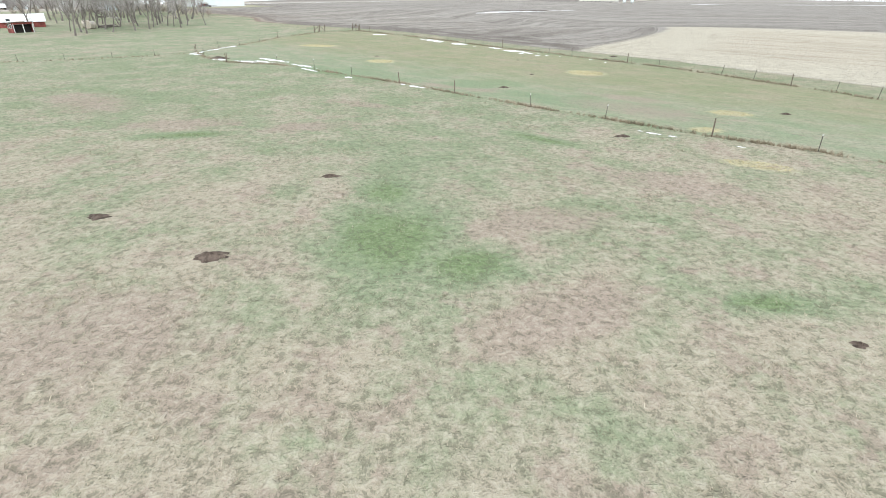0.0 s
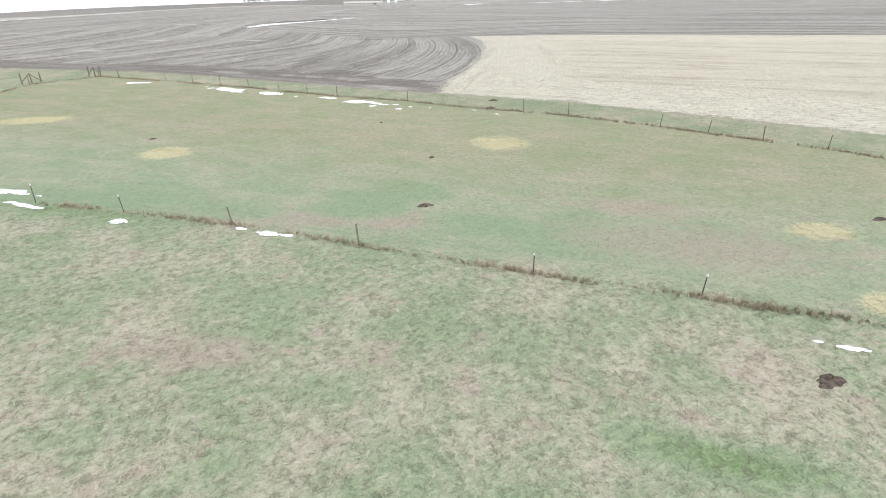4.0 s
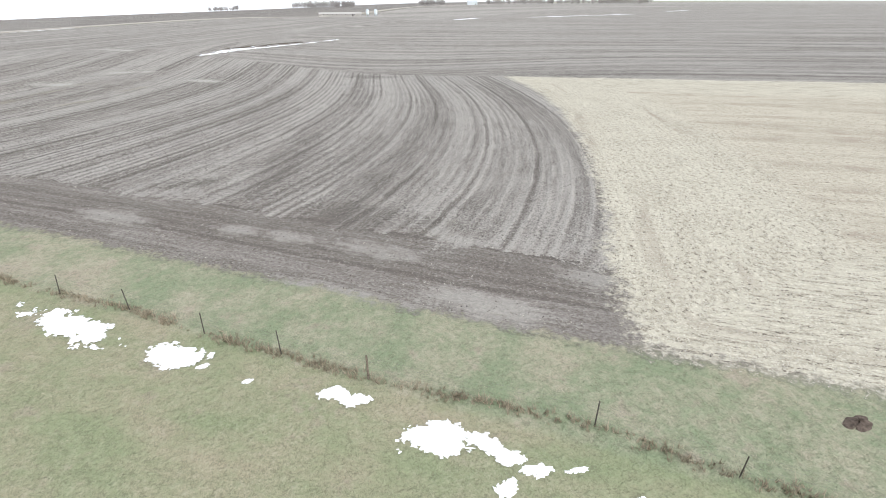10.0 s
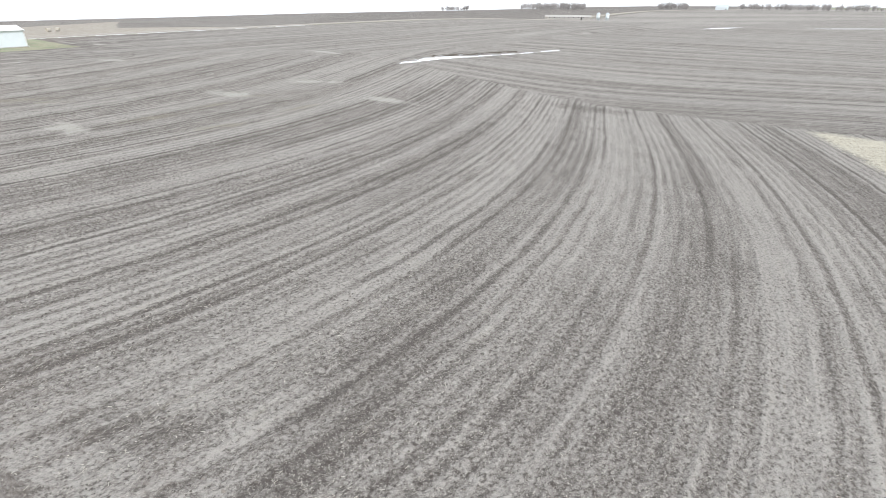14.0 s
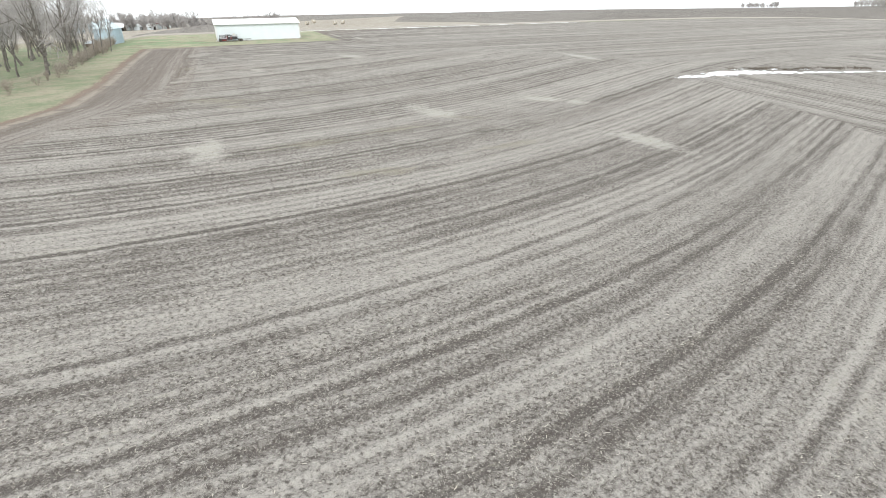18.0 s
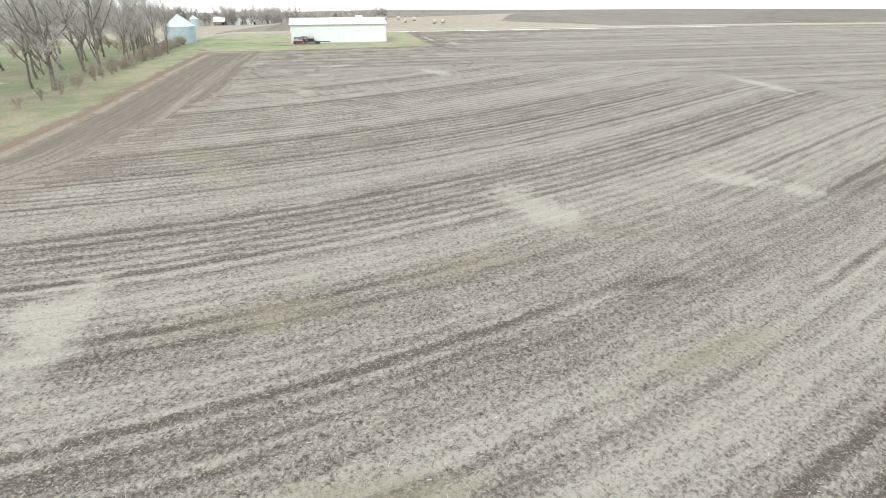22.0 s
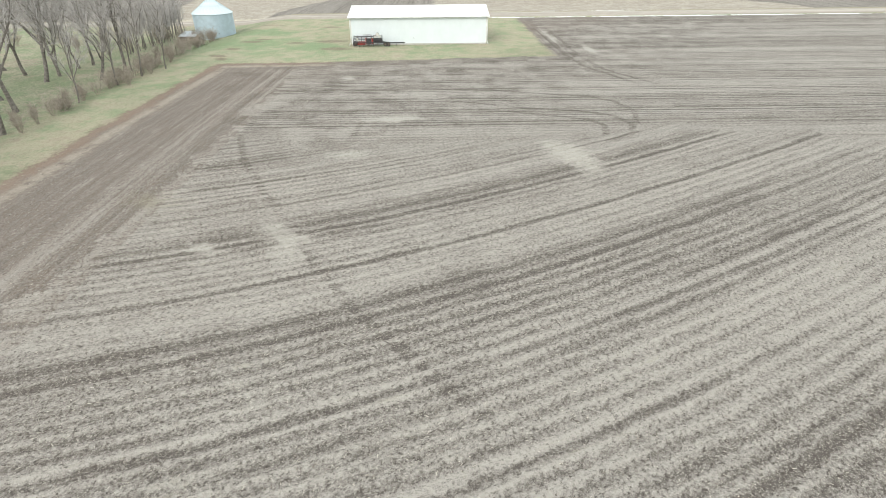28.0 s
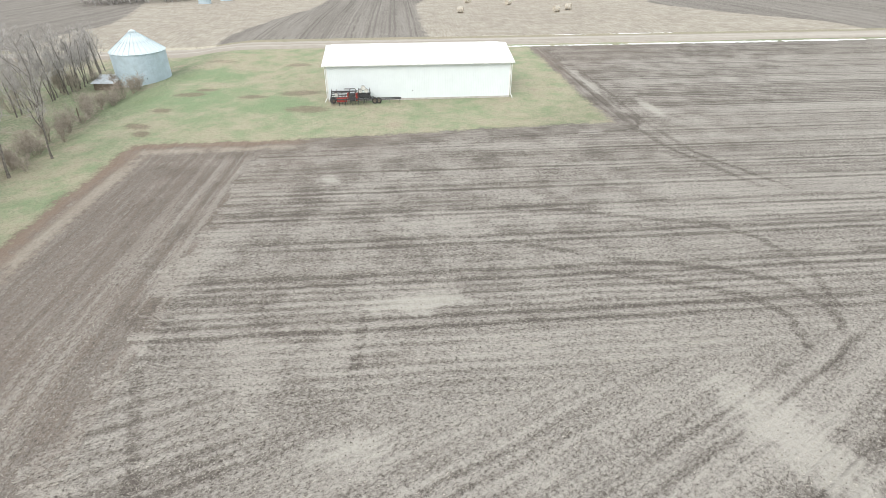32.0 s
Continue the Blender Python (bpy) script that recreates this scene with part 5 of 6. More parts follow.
for seed, spot in enumerate(((-4.5, 17.65, 0.5), (-2.1, 26.7, 0.38), (15.7, 37.0, 0.45), (-10.7, 21.3, 0.45), (15.4, 13.4, 0.24), (9.5, 57.4, 0.42), (13.6, 66.4, 0.25), (25.7, 79.6, 0.55), (31, 44.5, 0.35), (-6.6, 81.6, 0.25), (27.8, 82.9, 0.5), (-27.9, 77.6, 1.1), (13.4, 78.8, 0.2))):
    mound(*spot, seed + 1)

# ---- bare trees and shrubs ----


def prisms(segs, sides):
    """Tapered bars (p0, p1, r0, r1) as arrays of verts and quads."""
    p0, p1 = np.array([s[0] for s in segs], float), np.array([s[1] for s in segs], float)
    r0, r1 = np.array([s[2] for s in segs]), np.array([s[3] for s in segs])
    d = p1 - p0
    d /= np.linalg.norm(d, axis=1, keepdims=True) + 1e-9
    ref = np.where(np.abs(d[:, 2:3]) > 0.9, [[1.0, 0, 0]], [[0, 0, 1.0]])
    u = np.cross(d, ref)
    u /= np.linalg.norm(u, axis=1, keepdims=True) + 1e-9
    w = np.cross(d, u)
    a = np.arange(sides) * 2 * np.pi / sides
    ring = np.cos(a)[None, :, None] * u[:, None] + np.sin(a)[None, :, None] * w[:, None]
    v = np.concatenate([p0[:, None] + ring * r0[:, None, None], p1[:, None] + ring * r1[:, None, None]], 1)
    k = np.arange(sides)
    f = np.stack([k, (k + 1) % sides, (k + 1) % sides + sides, k + sides], -1)
    return v.reshape(-1, 3), (f[None] + (np.arange(len(segs)) * 2 * sides)[:, None, None]).reshape(-1, 4)


def grow(rng, p, d, length, r, level, out, spec):
    """One branch of a few bent pieces, with its side branches."""
    bits = spec["bits"][level]
    n_side, last = spec["sides"][level], len(spec["bits"]) - 1
    q, way = np.array(p, float), np.array(d, float)
    spots = []
    for k in range(bits):
        way = way + rng.normal(0, spec["bend"][level], 3) + np.array([0, 0, spec["rise"][level]])
        way /= np.linalg.norm(way)
        e = q + way * length / bits
        ra, rb = r * (1 - 0.62 * k / bits), r * (1 - 0.62 * (k + 1) / bits)
        out[level].append((q, e, ra, rb))
        spots.append((q, e, way, rb))
        q = e
    if level == last:
        return
    for k in range(n_side):
        u = spec["from"][level] + (1 - spec["from"][level]) * (k + rng.random()) / n_side
        i = min(int(u * bits), bits - 1)
        a, b, way, rr = spots[i]
        at = a + (b - a) * (u * bits - i)
        side = np.cross(way, rng.normal(0, 1, 3))
        side /= np.linalg.norm(side) + 1e-9
        ang = radians(rng.uniform(*spec["angle"][level]))
        nd = way * math.cos(ang) + side * math.sin(ang)
        grow(rng, at, nd, length * rng.uniform(*spec["len"][level]) * (1.15 - 0.45 * u), min(rr * 0.72, r * 0.55), level + 1, out, spec)


TREE = {"bits": (7, 6, 4, 3, 2), "sides": (9, 7, 6, 4, 0), "bend": (0.105, 0.16, 0.17, 0.2, 0.25), "rise": (0.015, 0.10, 0.08, 0.04, 0.0), "from": (0.22, 0.22, 0.2, 0.15, 0),
        "angle": ((26, 56), (24, 52), (24, 55), (25, 60), (0, 0)), "len": ((0.52, 0.80), (0.36, 0.58), (0.40, 0.62), (0.4, 0.7), (0, 0))}
POLE = {"bits": (6, 3, 2, 2), "sides": (12, 6, 5, 0), "bend": (0.035, 0.1, 0.15, 0.2), "rise": (0.02, 0.14, 0.08, 0.0), "from": (0.3, 0.2, 0.2, 0), "angle": ((22, 45), (25, 50), (25, 60), (0, 0)),
        "len": ((0.22, 0.36), (0.35, 0.55), (0.4, 0.6), (0, 0))}
BUSH = {"bits": (4, 3, 2), "sides": (7, 5, 0), "bend": (0.12, 0.16, 0.2), "rise": (0.05, 0.06, 0.02), "from": (0.25, 0.2, 0), "angle": ((18, 45), (25, 60), (0, 0)), "len": ((0.38, 0.6), (0.4, 0.6), (0, 0))}


def tree(name, x, y, seed, height, girth, spec, label, category, group, thick=2, fine=1.0):
    rng = np.random.default_rng(seed)
    t = thing(name, x, y, label=label, category=category, group=group)
    out = [[] for _ in spec["bits"]]
    grow(rng, (0, 0, -0.3), (rng.normal(0, 0.07), rng.normal(0, 0.07), 1), height * 0.78, girth, 0, out, spec)
    q, e, ra, rb = out[0][0]
    out[0][0] = (q, e, ra * 1.35, rb)
    low = [s for lv in out[:thick] for s in lv]
    v, f = prisms(low, 7)
    mesh_of("trunk", v, f, BARK, t, True)
    hi = [(a, b, max(c, 0.013 * fine), max(d, 0.009 * fine)) for lv in out[thick:] for a, b, c, d in lv]
    v, f = prisms(hi, 3)
    mesh_of("crown", v, f, TWIG, t)["label"] = "bare leafless twigs"
    return t


def shrub(x, y, seed, height, stems, first_label="bare multi-stemmed shrub at the field edge"):
    rng = np.random.default_rng(seed)
    t = thing("shrub", x, y, label=first_label, category="shrub", group="shrubs along the field edge")
    out = [[] for _ in BUSH["bits"]]
    for _ in range(stems):
        a, lean = rng.uniform(0, 6.28), rng.uniform(0.05, 0.55)
        at = (0.3 * math.cos(a) * rng.random(), 0.3 * math.sin(a) * rng.random(), -0.1)
        grow(rng, at, (math.cos(a) * lean, math.sin(a) * lean, 1), height * rng.uniform(0.6, 1.0), 0.022, 0, out, BUSH)
    v, f = prisms(out[0], 4)
    mesh_of("crown", v, f, SHRUB, t)
    v, f = prisms([(a, b, max(c, 0.009), max(d, 0.006)) for lv in out[1:] for a, b, c, d in lv], 3)
    mesh_of("twig_tangle", v, f, SHRUB, t)
    return t


TREE_LABEL, TREE_GROUP = "tall bare leafless tree with a grey trunk on grass", "trees of the grove"
kinds = [tree("bare_tree", -88.4, 200.0, 11, 16.5, 0.32, TREE, "big leaning bare tree at the edge of the grove", "tree", TREE_GROUP),
         tree("bare_tree", -97.9, 210.8, 12, 17.5, 0.27, TREE, TREE_LABEL, "tree", TREE_GROUP),
         tree("bare_tree", -111.3, 206.3, 13, 15.5, 0.22, TREE, TREE_LABEL, "tree", TREE_GROUP),
         tree("bare_tree", -119.5, 214.0, 14, 17.0, 0.27, TREE, TREE_LABEL, "tree", TREE_GROUP)]
spots = [(-129.9, 223), (-133.9, 226.7), (-121.5, 226.3), (-124.8, 230.7), (-99, 201), (-122, 211), (-110.5, 214), (-133, 223.5), (-127, 220.5), (-134.6, 219.5), (-115.4, 209), (-120, 203.5), (-135, 229), (-146.7, 234), (-108, 198), (-128, 207),
         (-57.5, 144.9), (-60, 136.8), (-64.5, 130.7), (-61.8, 144), (-67.9, 121.9), (-69.7, 112.2), (-67, 137.3), (-73.7, 129), (-71, 117.9), (-78.1, 123.7), (-75.4, 137.8), (-70.1, 145.7), (-81.6, 134.3), (-79.9, 145.7),
         (-87, 176), (-97, 176), (-84.5, 186), (-99, 188), (-91.3, 146.6), (-108, 181), (-117, 190), (-74, 172), (-77, 181), (-126, 196), (-138, 206), (-141, 218), (-150, 226), (-112, 172), (-121, 180), (-94, 193), (-131, 189), (-145, 204), (-87.8, 125.4),
         (-63.5, 140.5), (-66.5, 143.5), (-65.5, 126.5), (-69, 133), (-72.5, 141), (-74, 121), (-77.5, 133), (-83, 141), (-86, 149), (-72, 151), (-79, 152), (-66, 150), (-92, 153), (-84, 158), (-98, 149), (-76, 160)]
rng = random.Random(7)
for k, (x, y) in enumerate(spots):
    m = pose(x, y, z_at(x, y), 0, 0, rng.uniform(0, 360)) @ Matrix.Scale(rng.uniform(0.72, 1.08) * (0.66 if y < 150 else 1.0), 4)
    o = copy_thing(kinds[1 + k % 3], m)
    o.matrix_basis = m
for x, y, s in ((-111.7, 225.9, 0.62), (-114.9, 230.0, 0.7), (-117.2, 234.2, 0.6), (-105.5, 219.6, 0.55), (-122.9, 231.2, 0.66)):
    m = pose(x, y, z_at(x, y), 0, 0, rng.uniform(0, 360)) @ Matrix.Diagonal((s * 0.8, s * 0.8, s * 1.15, 1))
    tagged(copy_thing(kinds[2], m), "slim bare tree standing among the edge shrubs", "tree", TREE_GROUP).matrix_basis = m
# saplings in rows beside the bin
pole_a = tree("sapling", -148.4, 244.6, 31, 8.0, 0.075, POLE, "slim bare sapling in a dense row beside the bin", "tree", "saplings beside the bin", 1, 0.8)
pole_b = tree("sapling", -145.0, 242.0, 32, 7.0, 0.065, POLE, "slim bare sapling in a dense row beside the bin", "tree", "saplings beside the bin", 1, 0.8)
for k in range(36):
    row, col = divmod(k, 14)
    x, y = -153.5 + col * 1.0 + rng.uniform(-0.4, 0.4) - row * 2.6, 251.3 - col * 1.15 + rng.uniform(-0.4, 0.4) + row * 1.2
    m = pose(x, y, z_at(x, y), rng.uniform(-4, 4), rng.uniform(-4, 4), rng.uniform(0, 360)) @ Matrix.Scale(rng.uniform(0.95, 1.5), 4)
    copy_thing((pole_a, pole_b)[k % 2], m).matrix_basis = m
# shrubs along the field edge
bush_kinds = [shrub(-86.8, 202.2, 41, 2.4, 13), shrub(-92.1, 207.3, 42, 2.8, 16), shrub(-97.0, 212.3, 43, 2.3, 15)]
spots = [(-89.8, 204.0), (-94.6, 209.6), (-99.3, 214.2), (-101.6, 216.2), (-103.9, 218.2), (-106.2, 220.3), (-108.4, 222.5), (-110.6, 224.6), (-112.7, 226.8), (-114.9, 228.8), (-117.0, 230.9), (-119.3, 232.6), (-121.6, 234.0), (-124.0, 235.8),
         (-126.4, 237.8), (-128.6, 239.3), (-131.6, 242.4), (-133.2, 244.4), (-134.8, 246.4), (-136.4, 248.4), (-138.0, 250.4), (-139.4, 251.6), (-84.0, 199.0), (-81.5, 195.6), (-78.0, 191.8), (-133.9, 243.3), (-135.6, 245.4), (-137.2, 247.6), (-73, 184.5), (-110.2, 226.8), (-115.5, 231.5), (-122, 236.8)]
for k, (x, y) in enumerate(spots):
    m = pose(x, y, z_at(x, y), 0, 0, rng.uniform(0, 360)) @ Matrix.Scale(rng.uniform(0.7, 1.1), 4)
    copy_thing(bush_kinds[k % 3], m).matrix_basis = m

for k in range(14):
    u = (k + rng.random()) / 14
    x, y = -100.5 - 40.5 * u + rng.uniform(-1.2, 0.6), 214.8 + 37.6 * u + rng.uniform(-0.8, 0.8)
    m = pose(x, y, z_at(x, y), 0, 0, rng.uniform(0, 360)) @ Matrix.Diagonal((rng.uniform(0.9, 1.3), rng.uniform(0.9, 1.3), rng.uniform(0.5, 0.95), 1))
    copy_thing(bush_kinds[k % 3], m).matrix_basis = m
for k in range(9):
    x, y = -141 - 14 * rng.random(), 236 + 17 * k / 9 + rng.uniform(-1, 1)
    m = pose(x, y, z_at(x, y), 0, 0, rng.uniform(0, 360)) @ Matrix.Scale(rng.uniform(0.9, 1.4), 4)
    tagged(copy_thing(bush_kinds[k % 3], m), "tangle of bare brush under the saplings", "shrub", "brush behind the grove").matrix_basis = m

# brush at the back of the grove
for k in range(12):
    x, y = -142 - 20 * rng.random() - k * 0.8, 198 + 46 * k / 12 + rng.uniform(-4, 4)
    m = pose(x, y, z_at(x, y), 0, 0, rng.uniform(0, 360)) @ Matrix.Scale(rng.uniform(0.9, 1.4), 4)
    o = copy_thing(bush_kinds[k % 3], m)
    o.matrix_basis = m
    tagged(o, "tall tangle of bare brush behind the grove", "shrub", "brush behind the grove")

# ---- woods in the distance ----


def far_woods(x, y, length, depth, turn, count, height, seed, label):
    r = np.random.default_rng(seed)
    spec = {"bits": (3, 2, 2), "sides": (9, 7, 0), "bend": (0.06, 0.15, 0.2), "rise": (0.02, 0.1, 0.02), "from": (0.22, 0.2, 0), "angle": ((25, 60), (25, 65), (0, 0)), "len": ((0.4, 0.65), (0.4, 0.65), (0, 0))}
    segs = []
    c, s = math.cos(radians(turn)), math.sin(radians(turn))
    for _ in range(count):
        u, w = (r.random() - 0.5) * length, (r.random() - 0.5) * depth
        px, py = x + u * c - w * s, y + u * s + w * c
        out = [[] for _ in range(3)]
        grow(r, (px, py, z_at(px, py) - 0.5), (r.normal(0, 0.06), r.normal(0, 0.06), 1), height * r.uniform(0.55, 1.0) * 0.8, 0.25, 0, out, spec)
        segs += [(a, b, max(p, 0.11), max(q, 0.08)) for lv in out for a, b, p, q in lv]
    v, f = prisms(segs, 3)
    tagged(mesh_of("distant_trees", v, f, TWIG), label, "trees", kind="stuff")


WOODS = "far shelterbelt of bare grey trees round a farmstead"
far_woods(-283, 352, 90, 16, 52, 100, 10, 1, WOODS)
far_woods(-283, 312, 40, 16, 75, 50, 12, 2, WOODS)
far_woods(-284, 392, 44, 14, 70, 36, 10, 3, WOODS)
far_woods(-455, 628, 110, 24, 35, 80, 11, 4, WOODS)
far_woods(85, 897, 40, 20, 0, 34, 7, 5, WOODS)
far_woods(212, 875, 86, 25, -10, 120, 9.5, 6, WOODS)
far_woods(396, 915, 44, 20, -20, 50, 10, 7, WOODS)
far_woods(602, 909, 190, 30, -30, 170, 10, 8, WOODS)
far_woods(707, 821, 90, 30, -40, 90, 10, 9, WOODS)
far_woods(790, 900, 85, 30, -40, 44, 18, 9, WOODS)

# ---- farmsteads ----


def gabled(x, y, turn, L, D, H, R, wall, roof, label, name="farm_building", windows=2, door=True, category="building"):
    b = thing(name, x, y, turn, label=label, category=category)
    part("front_wall", box(bmesh.new(), 0, L, 0, 0.15, -0.8, H), wall, b)
    part("back_wall", box(bmesh.new(), 0, L, D - 0.15, D, -0.8, H), wall, b)
    for xx in (0, L - 0.15):
        bm = bmesh.new()
        a = [(xx, 0.15, -0.8), (xx, D - 0.15, -0.8), (xx, D - 0.15, H), (xx, D / 2, R), (xx, 0.15, H)]
        lo, hi = [bm.verts.new(p) for p in a], [bm.verts.new((p[0] + 0.15, *p[1:])) for p in a]
        bm.faces.new(lo[::-1]), bm.faces.new(hi)
        for i in range(5):
            bm.faces.new((lo[i], lo[(i + 1) % 5], hi[(i + 1) % 5], hi[i]))
        part("gable_wall", bm, wall, b)
    for y0, y1 in ((-0.35, D / 2), (D + 0.35, D / 2)):
        bm = bmesh.new()
        drop = (R - H) / (D / 2) * 0.35
        a = [(-0.3, y0, H - drop + 0.05), (L + 0.3, y0, H - drop + 0.05), (L + 0.3, y1, R + 0.05), (-0.3, y1, R + 0.05)]
        lo, hi = [bm.verts.new(p) for p in a], [bm.verts.new((p[0], p[1], p[2] + 0.08)) for p in a]
        bm.faces.new(hi if y0 < y1 else hi[::-1]), bm.faces.new(lo[::-1] if y0 < y1 else lo)
        for i in range(4):
            bm.faces.new((lo[i], lo[(i + 1) % 4], hi[(i + 1) % 4], hi[i]))
        part("roof_slope", bm, roof, b)
    for k in range(windows):
        xx = L * (k + 1) / (windows + 1.6)
        w = part("window", box(bmesh.new(), xx - 0.45, xx + 0.45, -0.04, -0.005, 1.0, 2.0, 0.01), TRIM_WHITE, b)
        part("pane", box(bmesh.new(), xx - 0.37, xx + 0.37, -0.055, -0.042, 1.08, 1.92), GLASS_DARK, w)
    if door:
        # unless the wall is barn red, the panel paints a doorway's inner shade
        part("door", box(bmesh.new(), L * 0.78, L * 0.78 + 1.1, -0.05, -0.005, 0.0, 2.05, 0.01), TRIM_WHITE if wall is BARN_RED else INSIDE_SHADE, b)
    return b


def quonset(x, y, turn, W, L, label):
    q = thing("quonset_hut", x, y, turn, label=label, category="building")
    bm = bmesh.new()
    n = 20
    loops = []
    for j in range(int(L / 0.8) * 2 + 1):
        r = W / 2 + (0.04 if j % 2 else 0.0)
        loops.append([bm.verts.new((-r * math.cos(math.pi * i / n), j * 0.4, r * 0.92 * math.sin(math.pi * i / n) - 0.2)) for i in range(n + 1)])
    for lo, hi in zip(loops, loops[1:]):
        for i in range(n):
            bm.faces.new((lo[i], lo[i + 1], hi[i + 1], hi[i]))
    part("arched_shell", bm, WHITE_ROOF, q)
    bm = bmesh.new()
    poly(bm, [(-W / 2 * 0.97 * math.cos(math.pi * i / n), 0.15, W / 2 * 0.89 * math.sin(math.pi * i / n) - 0.2) for i in range(n + 1)][::-1])
    part("end_wall", bm, TRIM_WHITE, q)
    part("door", box(bmesh.new(), -1.3, 1.3, 0.08, 0.13, -0.2, 2.3, 0.02), WHITE_STEEL, q, "white double door")
    part("arch_trim", arch_trim(W, n), BARN_RED, q, "dull red arch trim")
    return q


def arch_trim(W, n):
    bm = bmesh.new()
    for r0, r1 in ((0.97, 0.86),):
        for i in range(n):
            a, b = math.pi * i / n, math.pi * (i + 1) / n
            poly(bm, ((-W / 2 * r0 * math.cos(a), 0.1, W / 2 * r0 * 0.92 * math.sin(a) - 0.2), (-W / 2 * r0 * math.cos(b), 0.1, W / 2 * r0 * 0.92 * math.sin(b) - 0.2),
                      (-W / 2 * r1 * math.cos(b), 0.1, W / 2 * r1 * 0.92 * math.sin(b) - 0.2), (-W / 2 * r1 * math.cos(a), 0.1, W / 2 * r1 * 0.92 * math.sin(a) - 0.2)))
    return bm


quonset(-266.2, 376.4, 40, 8.6, 11, "white arched quonset hut with a dull red rim")
gabled(-272.5, 351.0, 42, 5.4, 5.2, 2.0, 4.0, WOOD_POST, WHITE_ROOF, "small brown farm building with a white roof", "red_farm_building")
for k, (x, y) in enumerate(((-271.5, 361.5), (-268.2, 364.3), (-265.2, 366.6))):
    gabled(x, y, 125 if k < 2 else 42, 4.4, 3.2, 1.9, 3.2, WHITE_STEEL, WHITE_ROOF, "little white farm hut beside the quonset", "farm_hut", 1)
grain_bin(-259.5, 323.6, 2.2, 3.6, 1.4, 0, "far small galvanised grain bin among bare trees", 4, 20, extras=False)
grain_bin(-265.8, 335.6, 2.3, 3.5, 1.4, 10, "far small galvanised grain bin among bare trees", 4, 20, extras=False)
# farmyard at the end of the grove
lean_to(-85.6, 117.4, 58, 3.7, 2.8, 1.4, 2.0, BARN_RED, "red loafing shed with white trim and an open dark front", "loafing_shed", 2)
# an added black sheet paints the shade behind the shed's open front
part("inside", box(bmesh.new(), 0.25, 3.45, 0.9, 1.0, -0.2, 1.55), INSIDE_SHADE, [o for o in scene.objects if o.name == "loafing_shed"][0])
gabled(-104.5, 127.0, 36, 15.5, 6.4, 1.3, 2.7, BARN_RED, WHITE_ROOF, "long low red barn with a white metal roof", "red_barn")
grain_bin(-116, 143, 3.0, 4.0, 1.8, 0, "far galvanised grain bin beyond the red barn", 4, 24, extras=False)
yard_bale = copy_thing(one_bale, pose(-93.3, 130.0, z_at(-93.3, 130.0), 0, 0, 20))
tagged(yard_bale, "big weathered hay bale in the farmyard by the trees", "hay bale", "farmyard clutter")
for x, y, turn in ((-80.9, 133.9, 30), (-77.8, 130.8, 75)):
    tagged(copy_thing(one_bale, pose(x, y, z_at(x, y), 0, 0, turn)), "weathered hay bale lying among the trees", "hay bale", "farmyard clutter")


def log_pile(x, y, turn, seed):
    r = random.Random(seed)
    p = thing("brush_pile", x, y, turn, label="heap of grey dead logs and brush on the grass", category="brush pile")
    for k in range(9):
        bm = bmesh.new()
        a = (r.uniform(-2.5, -1), r.uniform(-0.7, 0.7), 0.12 + (k % 3) * 0.2)
        rod(bm, a, (a[0] + r.uniform(2, 4), a[1] + r.uniform(-0.7, 0.7), a[2] + r.uniform(-0.05, 0.25)), r.uniform(0.08, 0.16), 0.07, 7)
        part("log", bm, BARK, p)
    return p


log_pile(-116.0, 200.5, 30, 1)
log_pile(-75.5, 133.5, 20, 2)

# far livestock barns with feed bins
far_barn = gabled(135, 592.5, -17, 38, 9, 2.0, 3.2, CONCRETE, CONCRETE, "far long low grey livestock barn", "livestock_barn", 8)
for k in range(2):
    fb = thing("feed_bin", 174.5 + k * 7, 573 - k * 2, label="white hopper feed bin on legs by the barn", category="feed bin", group="feed bins")
    bm = bmesh.new()
    bmesh.ops.create_cone(bm, cap_ends=True, segments=16, radius1=1.5, radius2=1.5, depth=3.2, matrix=Matrix.Translation((0, 0, 4.0)))
    part("tank", bm, WHITE_STEEL, fb)
    bm = bmesh.new()
    bmesh.ops.create_cone(bm, cap_ends=True, segments=16, radius1=1.55, radius2=0.3, depth=0.9, matrix=Matrix.Translation((0, 0, 6.05)))
    part("lid", bm, TIN, fb)
    bm = bmesh.new()
    bmesh.ops.create_cone(bm, cap_ends=True, segments=16, radius1=0.2, radius2=1.48, depth=1.4, matrix=Matrix.Translation((0, 0, 1.7)))
    part("hopper", bm, WHITE_STEEL, fb)
    for sx in (-1, 1):
        for sy in (-1, 1):
            part("leg", rod(bmesh.new(), (sx * 1.05, sy * 1.05, -0.3), (sx * 1.05, sy * 1.05, 3.2), 0.07, seg=6), GALV, fb)
gabled(-420, 619, 35, 7, 5, 2.2, 4.0, WHITE_STEEL, WHITE_ROOF, "far white farmhouse before a belt of trees", "farmhouse", 2)
gabled(470, 930, -20, 16, 9, 4, 7, WHITE_STEEL, TIN, "far white farmhouse among the trees", "farmhouse", 3)

# ---- what covers the ground: tufts, straw, crumbs, ridges ----


